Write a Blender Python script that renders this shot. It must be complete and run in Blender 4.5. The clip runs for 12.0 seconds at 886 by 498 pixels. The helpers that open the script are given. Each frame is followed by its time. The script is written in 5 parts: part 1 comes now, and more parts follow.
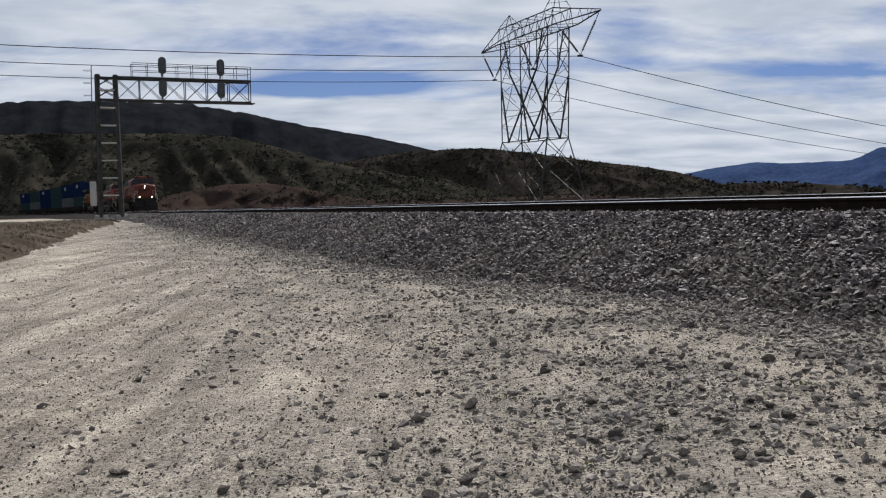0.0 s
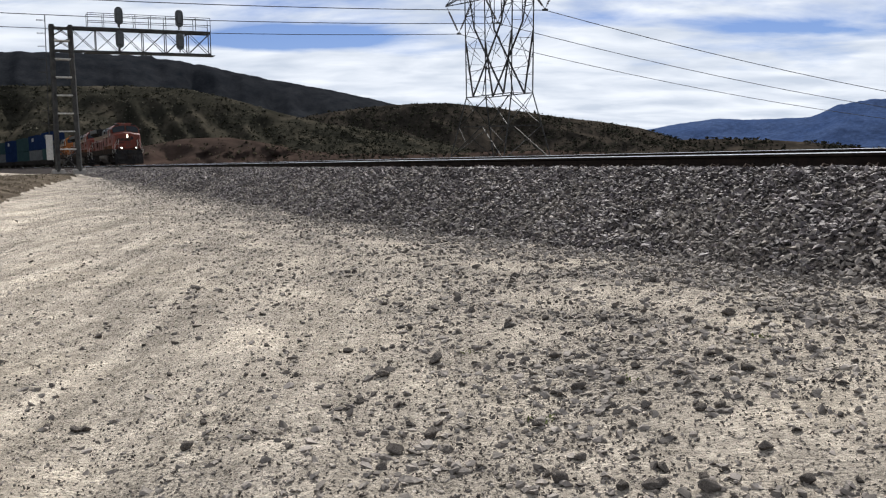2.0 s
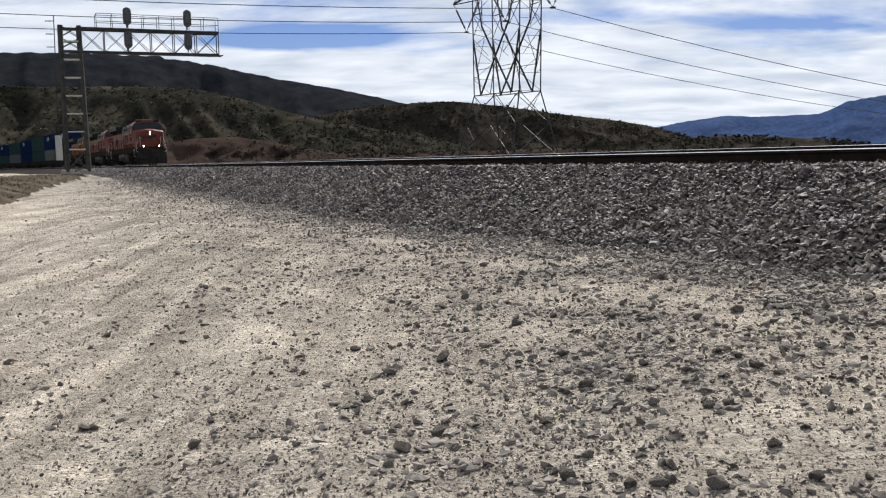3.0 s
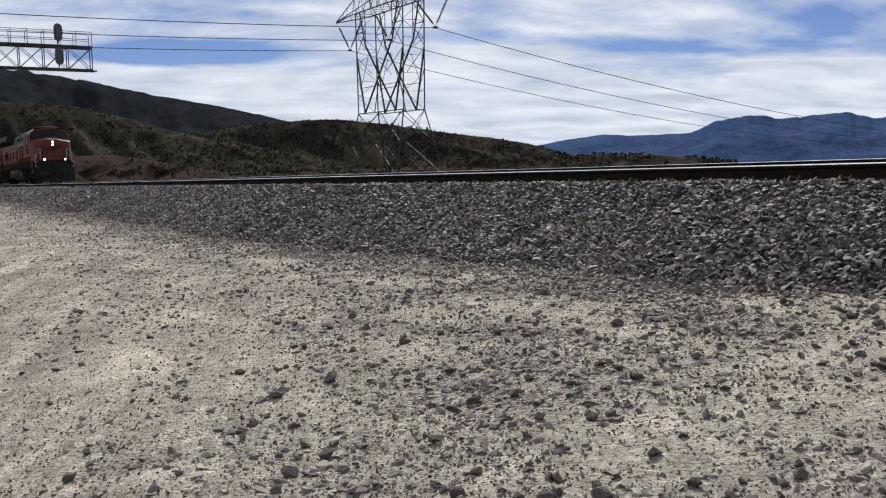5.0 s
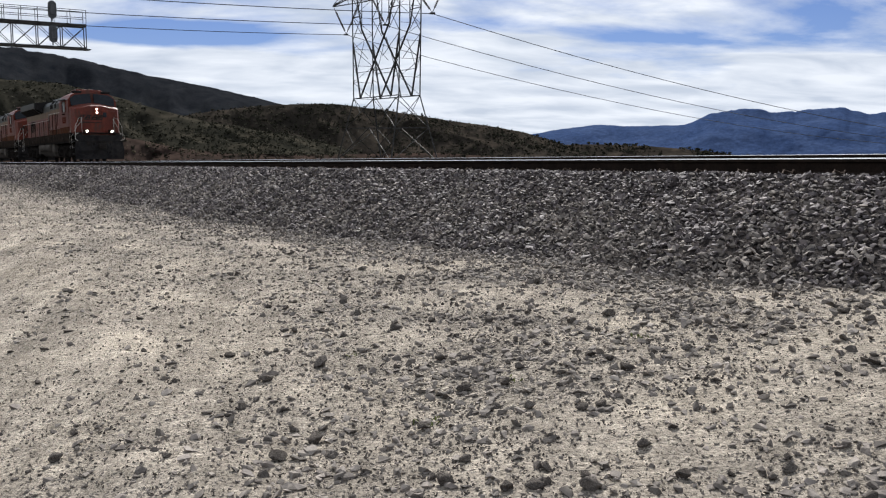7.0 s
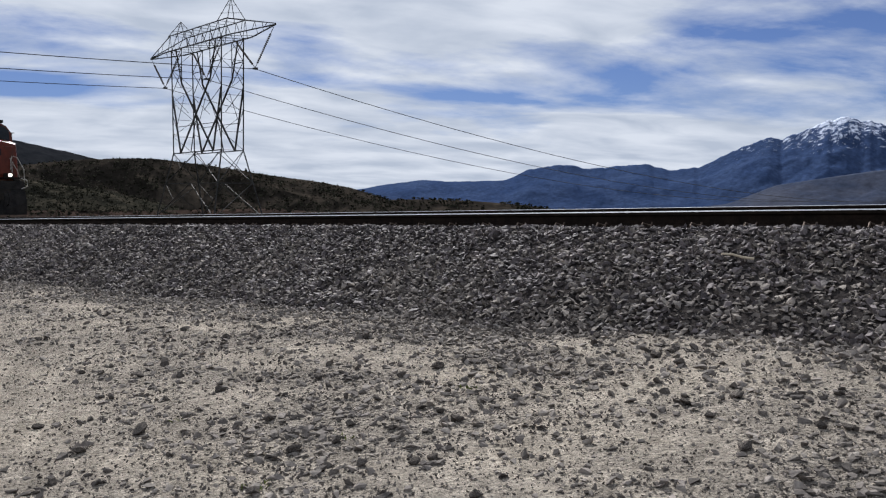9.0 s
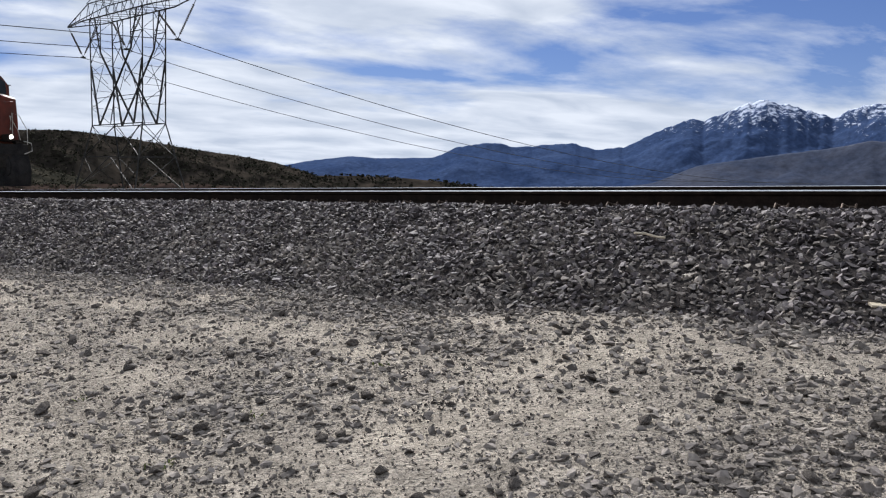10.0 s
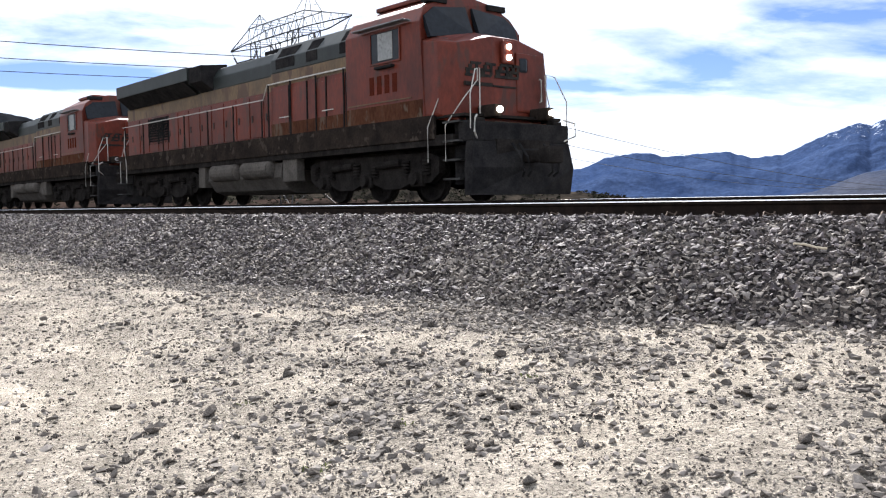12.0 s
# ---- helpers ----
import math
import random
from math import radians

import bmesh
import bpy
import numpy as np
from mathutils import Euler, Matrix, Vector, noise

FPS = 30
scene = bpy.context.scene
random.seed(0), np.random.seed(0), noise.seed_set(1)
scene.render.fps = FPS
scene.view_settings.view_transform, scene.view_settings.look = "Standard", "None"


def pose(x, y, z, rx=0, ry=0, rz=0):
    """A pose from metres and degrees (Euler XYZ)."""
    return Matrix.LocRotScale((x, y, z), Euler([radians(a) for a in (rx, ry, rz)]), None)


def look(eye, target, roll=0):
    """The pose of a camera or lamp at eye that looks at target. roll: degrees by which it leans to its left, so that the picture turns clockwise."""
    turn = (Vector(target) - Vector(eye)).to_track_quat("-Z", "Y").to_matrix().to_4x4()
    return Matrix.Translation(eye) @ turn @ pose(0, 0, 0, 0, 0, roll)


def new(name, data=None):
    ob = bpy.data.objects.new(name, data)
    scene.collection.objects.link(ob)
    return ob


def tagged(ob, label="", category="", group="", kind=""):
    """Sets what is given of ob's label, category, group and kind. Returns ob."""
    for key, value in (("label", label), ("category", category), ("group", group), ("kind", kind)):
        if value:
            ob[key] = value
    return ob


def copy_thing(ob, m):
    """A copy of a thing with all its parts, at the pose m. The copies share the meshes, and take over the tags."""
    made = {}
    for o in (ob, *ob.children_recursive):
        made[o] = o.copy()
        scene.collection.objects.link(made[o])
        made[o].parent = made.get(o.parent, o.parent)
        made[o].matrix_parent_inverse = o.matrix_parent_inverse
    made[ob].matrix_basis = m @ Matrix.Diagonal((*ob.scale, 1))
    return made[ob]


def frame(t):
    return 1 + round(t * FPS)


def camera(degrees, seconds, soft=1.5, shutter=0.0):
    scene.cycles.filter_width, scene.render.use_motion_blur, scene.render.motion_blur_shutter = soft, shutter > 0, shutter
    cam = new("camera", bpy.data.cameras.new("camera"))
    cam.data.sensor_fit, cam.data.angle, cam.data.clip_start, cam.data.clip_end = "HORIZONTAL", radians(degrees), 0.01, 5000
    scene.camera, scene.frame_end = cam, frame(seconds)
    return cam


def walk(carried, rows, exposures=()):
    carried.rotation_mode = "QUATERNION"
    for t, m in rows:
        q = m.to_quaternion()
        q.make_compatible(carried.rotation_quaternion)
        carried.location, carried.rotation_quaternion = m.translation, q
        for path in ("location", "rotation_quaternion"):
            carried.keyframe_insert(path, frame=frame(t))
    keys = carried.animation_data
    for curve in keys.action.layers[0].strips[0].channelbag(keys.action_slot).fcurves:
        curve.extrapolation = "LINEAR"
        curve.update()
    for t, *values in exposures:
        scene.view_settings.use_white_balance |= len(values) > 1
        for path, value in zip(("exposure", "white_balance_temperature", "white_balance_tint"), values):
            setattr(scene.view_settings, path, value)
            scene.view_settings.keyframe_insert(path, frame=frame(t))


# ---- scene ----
cam = camera(51.9, 12.0, soft=1.2)
PATH = [
    (0, pose(-0.025, -0.024, 1.504, 85.90, 0.84, -0.00)),
    (0.5, pose(-0.025, -0.019, 1.499, 85.33, 0.43, -2.04)),
    (1, pose(-0.024, -0.013, 1.500, 84.59, 0.56, -2.10)),
    (1.5, pose(-0.026, 0.007, 1.498, 83.52, 0.65, -2.42)),
    (2, pose(-0.028, 0.001, 1.498, 83.07, 0.61, -2.26)),
    (2.5, pose(-0.024, 0.015, 1.499, 82.94, 0.84, -1.79)),
    (2.7, pose(-0.021, 0.007, 1.491, 82.96, 0.88, -1.73)),
    (4.3, pose(-0.015, 0.014, 1.502, 83.73, 1.52, -6.09)),
    (4.5, pose(0.000, 0.007, 1.504, 84.34, 1.44, -9.09)),
    (5, pose(-0.018, 0.009, 1.499, 84.00, 0.87, -8.94)),
    (5.5, pose(-0.017, 0.038, 1.496, 83.50, 0.14, -9.25)),
    (6, pose(-0.022, 0.033, 1.491, 82.93, -0.35, -9.71)),
    (6.5, pose(-0.024, 0.011, 1.494, 82.83, -0.39, -9.33)),
    (6.7, pose(-0.022, 0.035, 1.493, 82.88, -0.44, -9.18)),
    (8.5, pose(-0.004, -0.006, 1.510, 86.09, 1.29, -14.26)),
    (9, pose(-0.020, 0.039, 1.496, 86.67, -0.18, -20.16)),
    (9.5, pose(0.058, -0.038, 1.509, 86.15, -0.72, -25.20)),
    (10, pose(0.062, -0.004, 1.501, 85.27, -0.84, -24.65)),
    (10.5, pose(0.059, -0.010, 1.502, 85.15, -0.64, -23.85)),
    (11, pose(0.058, -0.013, 1.506, 85.60, 0.26, -16.77)),
    (11.5, pose(0.040, -0.047, 1.503, 86.34, 0.12, -14.49)),
    (12, pose(0.046, -0.043, 1.501, 85.98, 0.02, -15.43)),
]
EXPOSURES = [(0, 0.3, 6050, 10), (0.5, 0.55, 6100, 10), (1.5, 0.75, 6200, 10), (2.7, 0.75, 6200, 10), (4.5, 0.5, 6100, 10), (6.5, 0.75, 6150, 10), (8.5, 0.3, 6000, 11), (9.5, 0.5, 5950, 11), (10.5, 0.6, 5950, 11), (11.5, 0.75, 6050, 11), (12, 1.5, 6050, 11)]
walk(cam, PATH, EXPOSURES)
# ---- light ----
SUN_AZ, SUN_EL = 10.0, 38.0
world = bpy.data.worlds.new("sky")
scene.world = world
world.use_nodes = True
wn, wl = world.node_tree.nodes, world.node_tree.links
wn.clear()


def wnode(kind, **kw):
    nd = wn.new(kind)
    for k, v in kw.items():
        nd.inputs[k].default_value = v
    return nd


def build_sky():
    out = wn.new("ShaderNodeOutputWorld")
    sky = wn.new("ShaderNodeTexSky")
    sky.sky_type, sky.sun_disc = "NISHITA", False
    sky.sun_elevation, sky.sun_rotation = radians(SUN_EL), radians(SUN_AZ)
    sky.air_density, sky.dust_density, sky.ozone_density, sky.altitude = 1.0, 0.1, 6.0, 1500
    co = wn.new("ShaderNodeTexCoord")
    sep = wn.new("ShaderNodeSeparateXYZ")
    wl.new(co.outputs["Generated"], sep.inputs[0])
    # cloud deck: the direction met with a flat layer
    up = wnode("ShaderNodeMath")
    up.operation = "MAXIMUM"
    up.inputs[1].default_value = 0.0
    wl.new(sep.outputs["Z"], up.inputs[0])
    add = wnode("ShaderNodeMath")
    add.operation = "ADD"
    add.inputs[1].default_value = 0.16
    wl.new(up.outputs[0], add.inputs[0])
    comb = wn.new("ShaderNodeCombineXYZ")
    for i, ax in enumerate("XY"):
        d = wn.new("ShaderNodeMath")
        d.operation = "DIVIDE"
        wl.new(sep.outputs[ax], d.inputs[0])
        wl.new(add.outputs[0], d.inputs[1])
        wl.new(d.outputs[0], comb.inputs[i])
    m1 = wn.new("ShaderNodeMapping")
    m1.inputs["Rotation"].default_value = (0, 0, radians(-14))
    m1.inputs["Scale"].default_value = (0.85, 1.25, 1)
    m1.inputs["Location"].default_value = (3.1, 1.7, 0)
    wl.new(comb.outputs[0], m1.inputs[0])
    n1 = wnode("ShaderNodeTexNoise", Scale=1.15, Detail=10.0, Roughness=0.58, Distortion=0.25)
    wl.new(m1.outputs[0], n1.inputs["Vector"])
    r1 = wn.new("ShaderNodeValToRGB")
    r1.color_ramp.elements[0].position, r1.color_ramp.elements[1].position = 0.31, 0.52
    # the deck thins out towards the north-east
    thin = wn.new("ShaderNodeVectorMath")
    thin.operation = "DOT_PRODUCT"
    thin.inputs[1].default_value = (0.87, 0.5, 0)
    wl.new(co.outputs["Generated"], thin.inputs[0])
    less = wn.new("ShaderNodeMath")
    less.operation = "MULTIPLY_ADD"
    less.inputs[1].default_value, less.inputs[2].default_value = -0.11, 0.055
    wl.new(thin.outputs["Value"], less.inputs[0])
    cover = wn.new("ShaderNodeMath")
    cover.operation = "ADD"
    wl.new(n1.outputs[0], cover.inputs[0])
    wl.new(less.outputs[0], cover.inputs[1])
    total = cover.outputs[0]
    # gaps of clear sky in the deck, and haze that closes towards the horizon
    for cx, cy, rx, ry, deep in ((-0.45, 3.7, 0.62, 0.22, 0.3), (2.5, 2.15, 1.0, 0.7, 0.16), (1.1, 3.45, 0.75, 0.14, 0.16)):
        off = wn.new("ShaderNodeMapping")
        off.vector_type = "TEXTURE"
        off.inputs["Location"].default_value = (cx, cy, 0)
        off.inputs["Scale"].default_value = (rx, ry, 1)
        wl.new(comb.outputs[0], off.inputs[0])
        far = wn.new("ShaderNodeVectorMath")
        far.operation = "LENGTH"
        wl.new(off.outputs[0], far.inputs[0])
        dip = wn.new("ShaderNodeMapRange")
        dip.interpolation_type = "SMOOTHSTEP"
        dip.inputs[1].default_value, dip.inputs[2].default_value, dip.inputs[3].default_value, dip.inputs[4].default_value = 0.2, 1.25, -deep, 0.0
        wl.new(far.outputs["Value"], dip.inputs[0])
        sm = wn.new("ShaderNodeMath")
        sm.operation = "ADD"
        wl.new(total, sm.inputs[0])
        wl.new(dip.outputs[0], sm.inputs[1])
        total = sm.outputs[0]
    haze = wn.new("ShaderNodeMapRange")
    haze.inputs[1].default_value, haze.inputs[2].default_value, haze.inputs[3].default_value, haze.inputs[4].default_value = 0.02, 0.1, 0.26, 0.0
    wl.new(sep.outputs["Z"], haze.inputs[0])
    sm = wn.new("ShaderNodeMath")
    sm.operation = "ADD"
    wl.new(total, sm.inputs[0])
    wl.new(haze.outputs[0], sm.inputs[1])
    wl.new(sm.outputs[0], r1.inputs[0])
    # shade within the cloud
    n2 = wnode("ShaderNodeTexNoise", Scale=3.0, Detail=8.0, Roughness=0.5, Distortion=0.3)
    wl.new(m1.outputs[0], n2.inputs["Vector"])
    r2 = wn.new("ShaderNodeValToRGB")
    r2.color_ramp.elements[0].position, r2.color_ramp.elements[1].position = 0.33, 0.66
    r2.color_ramp.elements[0].color = (0.64, 0.69, 0.77, 1)
    r2.color_ramp.elements[1].color = (0.95, 0.97, 1.0, 1)
    wl.new(n2.outputs[0], r2.inputs[0])
    bs = wnode("ShaderNodeBackground", Strength=0.042)
    tint = wn.new("ShaderNodeMix")
    tint.data_type, tint.blend_type = "RGBA", "MULTIPLY"
    tint.inputs[0].default_value = 1.0
    tint.inputs[7].default_value = (0.98, 0.86, 1.0, 1)
    wl.new(sky.outputs[0], tint.inputs[6])
    wl.new(tint.outputs[2], bs.inputs[0])
    bc = wnode("ShaderNodeBackground", Strength=0.6)
    wl.new(r2.outputs[0], bc.inputs[0])
    mix = wn.new("ShaderNodeMixShader")
    wl.new(r1.outputs[0], mix.inputs[0])
    wl.new(bs.outputs[0], mix.inputs[1])
    wl.new(bc.outputs[0], mix.inputs[2])
    wl.new(mix.outputs[0], out.inputs[0])


build_sky()
sun_data = bpy.data.lights.new("sun", "SUN")
sun_data.energy, sun_data.angle, sun_data.color = 5.0, radians(0.6), (1.0, 0.95, 0.87)
sun = new("sun", sun_data)
sa, se = radians(SUN_AZ), radians(SUN_EL)
sun.matrix_world = look((0, 0, 50), (-math.sin(sa) * math.cos(se) * 10, -math.cos(sa) * math.cos(se) * 10, 50 - math.sin(se) * 10))

# ---- materials ----
def material(name, colors, scale=4.0, rough=0.8, metal=0.0, bump=0.0, bump_scale=40.0, detail=6.0, speck=None, island=0.0, obj=0.0, rough_var=0.1, emit=None, stretch=(1, 1, 1), coords="Object", spec=0.0):
    """Procedural surface: colours blended by noise at two scales, bump, spots, and variation by piece."""
    m = bpy.data.materials.new(name)
    m.use_nodes = True
    nt = m.node_tree
    bs = nt.nodes["Principled BSDF"]
    co = nt.nodes.new("ShaderNodeTexCoord")
    mp = nt.nodes.new("ShaderNodeMapping")
    mp.inputs["Scale"].default_value = stretch
    nt.links.new(co.outputs[coords], mp.inputs[0])

    def tex(sc, dt, rg=0.6):
        t = nt.nodes.new("ShaderNodeTexNoise")
        t.inputs["Scale"].default_value, t.inputs["Detail"].default_value, t.inputs["Roughness"].default_value = sc, dt, rg
        nt.links.new(mp.outputs[0], t.inputs["Vector"])
        return t

    n1 = tex(scale, detail)
    ramp = nt.nodes.new("ShaderNodeValToRGB")
    els = ramp.color_ramp.elements
    while len(els) < len(colors):
        els.new(0.5)
    for i, c in enumerate(colors):
        els[i].position = 0.3 + 0.4 * i / max(1, len(colors) - 1)
        els[i].color = (*c, 1)
    nt.links.new(n1.outputs[0], ramp.inputs[0])
    col = ramp.outputs[0]
    n2 = tex(scale * 9, 4.0)

    def mixc(kind, fac, a, b):
        mx = nt.nodes.new("ShaderNodeMix")
        mx.data_type, mx.blend_type = "RGBA", kind
        for sock, v in ((mx.inputs[0], fac), (mx.inputs[6], a), (mx.inputs[7], b)):
            if hasattr(v, "links"):
                nt.links.new(v, sock)
            else:
                sock.default_value = v
        return mx.outputs[2]

    g = nt.nodes.new("ShaderNodeMapRange")
    g.inputs[1].default_value, g.inputs[2].default_value, g.inputs[3].default_value, g.inputs[4].default_value = 0.3, 0.7, 0.72, 1.2
    nt.links.new(n2.outputs[0], g.inputs[0])
    gc = nt.nodes.new("ShaderNodeCombineColor")
    for i in range(3):
        nt.links.new(g.outputs[0], gc.inputs[i])
    col = mixc("MULTIPLY", 1.0, col, gc.outputs[0])
    if speck:
        sc, thr, c = speck
        n3 = tex(sc, 3.0)
        r3 = nt.nodes.new("ShaderNodeValToRGB")
        r3.color_ramp.elements[0].position, r3.color_ramp.elements[1].position = thr, min(1, thr + 0.06)
        nt.links.new(n3.outputs[0], r3.inputs[0])
        col = mixc("MIX", r3.outputs[0], col, (*c, 1))
    for amount, kind, out in ((island, "ShaderNodeNewGeometry", "Random Per Island"), (obj, "ShaderNodeObjectInfo", "Random")):
        if amount:
            gi = nt.nodes.new(kind)
            mr = nt.nodes.new("ShaderNodeMapRange")
            mr.inputs[3].default_value, mr.inputs[4].default_value = 1 - amount, 1 + amount
            nt.links.new(gi.outputs[out], mr.inputs[0])
            cc = nt.nodes.new("ShaderNodeCombineColor")
            for i in range(3):
                nt.links.new(mr.outputs[0], cc.inputs[i])
            col = mixc("MULTIPLY", 1.0, col, cc.outputs[0])
    nt.links.new(col, bs.inputs["Base Color"])
    bs.inputs["Metallic"].default_value = metal
    bs.inputs["Specular IOR Level"].default_value = spec
    rr = nt.nodes.new("ShaderNodeMapRange")
    rr.inputs[3].default_value, rr.inputs[4].default_value = max(0.03, rough - rough_var), min(1, rough + rough_var)
    nt.links.new(n2.outputs[0], rr.inputs[0])
    nt.links.new(rr.outputs[0], bs.inputs["Roughness"])
    if bump:
        nb = tex(bump_scale, 8.0, 0.65)
        bp = nt.nodes.new("ShaderNodeBump")
        bp.inputs["Strength"].default_value, bp.inputs["Distance"].default_value = 0.9, bump
        nt.links.new(nb.outputs[0], bp.inputs["Height"])
        nt.links.new(bp.outputs[0], bs.inputs["Normal"])
    if emit:
        bs.inputs["Emission Color"].default_value = (*emit[0], 1)
        bs.inputs["Emission Strength"].default_value = emit[1]
    return m


M = {}
# dark specks in the dirt colour stand in for shadows of pebbles
M["dirt"] = material("pale_dirt", [(0.32, 0.282, 0.236), (0.42, 0.37, 0.307), (0.52, 0.454, 0.366)], 0.6, 0.95, bump=0.05, bump_scale=45, detail=10, speck=(48.0, 0.6, (0.12, 0.108, 0.098)))


def streak_dirt():
    """Gravel drifts and wheel-worn sand run along the road."""
    nt = M["dirt"].node_tree
    bs = nt.nodes["Principled BSDF"]
    old = bs.inputs["Base Color"].links[0].from_socket
    co = nt.nodes.new("ShaderNodeTexCoord")
    mp = nt.nodes.new("ShaderNodeMapping")
    mp.inputs["Rotation"].default_value = (0, 0, radians(-17.8))
    mp.inputs["Scale"].default_value = (2.1, 0.12, 1)
    nt.links.new(co.outputs["Object"], mp.inputs[0])
    nz = nt.nodes.new("ShaderNodeTexNoise")
    nz.inputs["Scale"].default_value, nz.inputs["Detail"].default_value, nz.inputs["Roughness"].default_value = 1.0, 10, 0.74
    nt.links.new(mp.outputs[0], nz.inputs["Vector"])
    mr = nt.nodes.new("ShaderNodeMapRange")
    mr.inputs[1].default_value, mr.inputs[2].default_value, mr.inputs[3].default_value, mr.inputs[4].default_value = 0.4, 0.6, 0.66, 1.18
    nt.links.new(nz.outputs[0], mr.inputs[0])
    cc = nt.nodes.new("ShaderNodeCombineColor")
    for i in range(3):
        nt.links.new(mr.outputs[0], cc.inputs[i])
    # the traffic keeps to the road; the verge is unmarked
    turn = nt.nodes.new("ShaderNodeMapping")
    turn.inputs["Rotation"].default_value = (0, 0, radians(-17.8))
    nt.links.new(co.outputs["Object"], turn.inputs[0])
    across = nt.nodes.new("ShaderNodeSeparateXYZ")
    nt.links.new(turn.outputs[0], across.inputs[0])
    verge = nt.nodes.new("ShaderNodeMapRange")
    verge.inputs[1].default_value, verge.inputs[2].default_value, verge.inputs[3].default_value, verge.inputs[4].default_value = 0.6, 3.0, 1.0, 0.12
    nt.links.new(across.outputs["X"], verge.inputs[0])
    mx = nt.nodes.new("ShaderNodeMix")
    mx.data_type, mx.blend_type = "RGBA", "MULTIPLY"
    nt.links.new(verge.outputs[0], mx.inputs[0])
    nt.links.new(old, mx.inputs[6])
    nt.links.new(cc.outputs[0], mx.inputs[7])
    # fine gravel trodden into the surface, thicker towards the bank
    cover = nt.nodes.new("ShaderNodeAttribute")
    cover.attribute_name = "stony"
    pat = nt.nodes.new("ShaderNodeTexNoise")
    pat.inputs["Scale"].default_value, pat.inputs["Detail"].default_value, pat.inputs["Roughness"].default_value = 2.2, 8, 0.65
    nt.links.new(co.outputs["Object"], pat.inputs["Vector"])
    both = nt.nodes.new("ShaderNodeMath")
    both.operation = "ADD"
    nt.links.new(cover.outputs["Fac"], both.inputs[0])
    nt.links.new(pat.outputs[0], both.inputs[1])
    mask = nt.nodes.new("ShaderNodeMapRange")
    mask.inputs[1].default_value, mask.inputs[2].default_value = 0.55, 1.25
    nt.links.new(both.outputs[0], mask.inputs[0])
    tone = None
    heights = []
    for scale, lo, hi in ((38.0, 0.42, 1.3), (90.0, 0.6, 1.25)):
        vo = nt.nodes.new("ShaderNodeTexVoronoi")
        vo.inputs["Scale"].default_value = scale
        nt.links.new(co.outputs["Object"], vo.inputs["Vector"])
        sv = nt.nodes.new("ShaderNodeSeparateColor")
        nt.links.new(vo.outputs["Color"], sv.inputs[0])
        vr = nt.nodes.new("ShaderNodeMapRange")
        vr.inputs[3].default_value, vr.inputs[4].default_value = lo, hi
        nt.links.new(sv.outputs[0], vr.inputs[0])
        heights.append(vo.outputs["Distance"])
        if tone is None:
            tone = vr.outputs[0]
        else:
            tm = nt.nodes.new("ShaderNodeMath")
            tm.operation = "MULTIPLY"
            nt.links.new(tone, tm.inputs[0])
            nt.links.new(vr.outputs[0], tm.inputs[1])
            tone = tm.outputs[0]
    grit = nt.nodes.new("ShaderNodeVectorMath")
    grit.operation = "SCALE"
    grit.inputs[0].default_value = (0.24, 0.215, 0.19)
    nt.links.new(tone, grit.inputs["Scale"])
    m2 = nt.nodes.new("ShaderNodeMix")
    m2.data_type = "RGBA"
    fade = nt.nodes.new("ShaderNodeMath")
    fade.operation = "MULTIPLY"
    fade.inputs[1].default_value = 0.8
    nt.links.new(mask.outputs[0], fade.inputs[0])
    nt.links.new(fade.outputs[0], m2.inputs[0])
    # every part of the road is grainy
    tc = nt.nodes.new("ShaderNodeCombineColor")
    for i in range(3):
        nt.links.new(tone, tc.inputs[i])
    m1 = nt.nodes.new("ShaderNodeMix")
    m1.data_type, m1.blend_type = "RGBA", "MULTIPLY"
    m1.inputs[0].default_value = 0.42
    nt.links.new(mx.outputs[2], m1.inputs[6])
    nt.links.new(tc.outputs[0], m1.inputs[7])
    nt.links.new(m1.outputs[2], m2.inputs[6])
    nt.links.new(grit.outputs[0], m2.inputs[7])
    nt.links.new(m2.outputs[2], bs.inputs["Base Color"])
    # each grain stands a little proud
    bp2 = nt.nodes.new("ShaderNodeBump")
    bp2.invert = True
    bp2.inputs["Distance"].default_value = 0.03
    st = nt.nodes.new("ShaderNodeMapRange")
    st.inputs[3].default_value, st.inputs[4].default_value = 0.4, 1.0
    nt.links.new(mask.outputs[0], st.inputs[0])
    nt.links.new(st.outputs[0], bp2.inputs["Strength"])
    nt.links.new(heights[0], bp2.inputs["Height"])
    nt.links.new(bs.inputs["Normal"].links[0].from_socket, bp2.inputs["Normal"])
    nt.links.new(bp2.outputs[0], bs.inputs["Normal"])


streak_dirt()
# bed is near black: shade in the gaps between stones, as colour
M["ballast"] = material("ballast_bed", [(0.025, 0.022, 0.0215), (0.06, 0.053, 0.05)], 5, 0.95, bump=0.05, bump_scale=22, detail=8)
M["stone_ballast"] = material("crushed_rock", [(0.055, 0.047, 0.048), (0.105, 0.09, 0.089), (0.205, 0.178, 0.168)], 3, 0.7, bump=0.006, bump_scale=60, island=0.6, spec=0.14)
M["stone_rubble"] = material("rubble_rock", [(0.095, 0.083, 0.075), (0.175, 0.154, 0.137), (0.3, 0.265, 0.228)], 3, 0.8, bump=0.006, bump_scale=60, island=0.4, spec=0.06)
# pebbles darker than the rubble: their shadow sides are in the colour
M["pebble"] = material("shade_dark_pebble", [(0.075, 0.066, 0.06), (0.135, 0.119, 0.106), (0.225, 0.198, 0.172)], 3, 0.85, island=0.5)
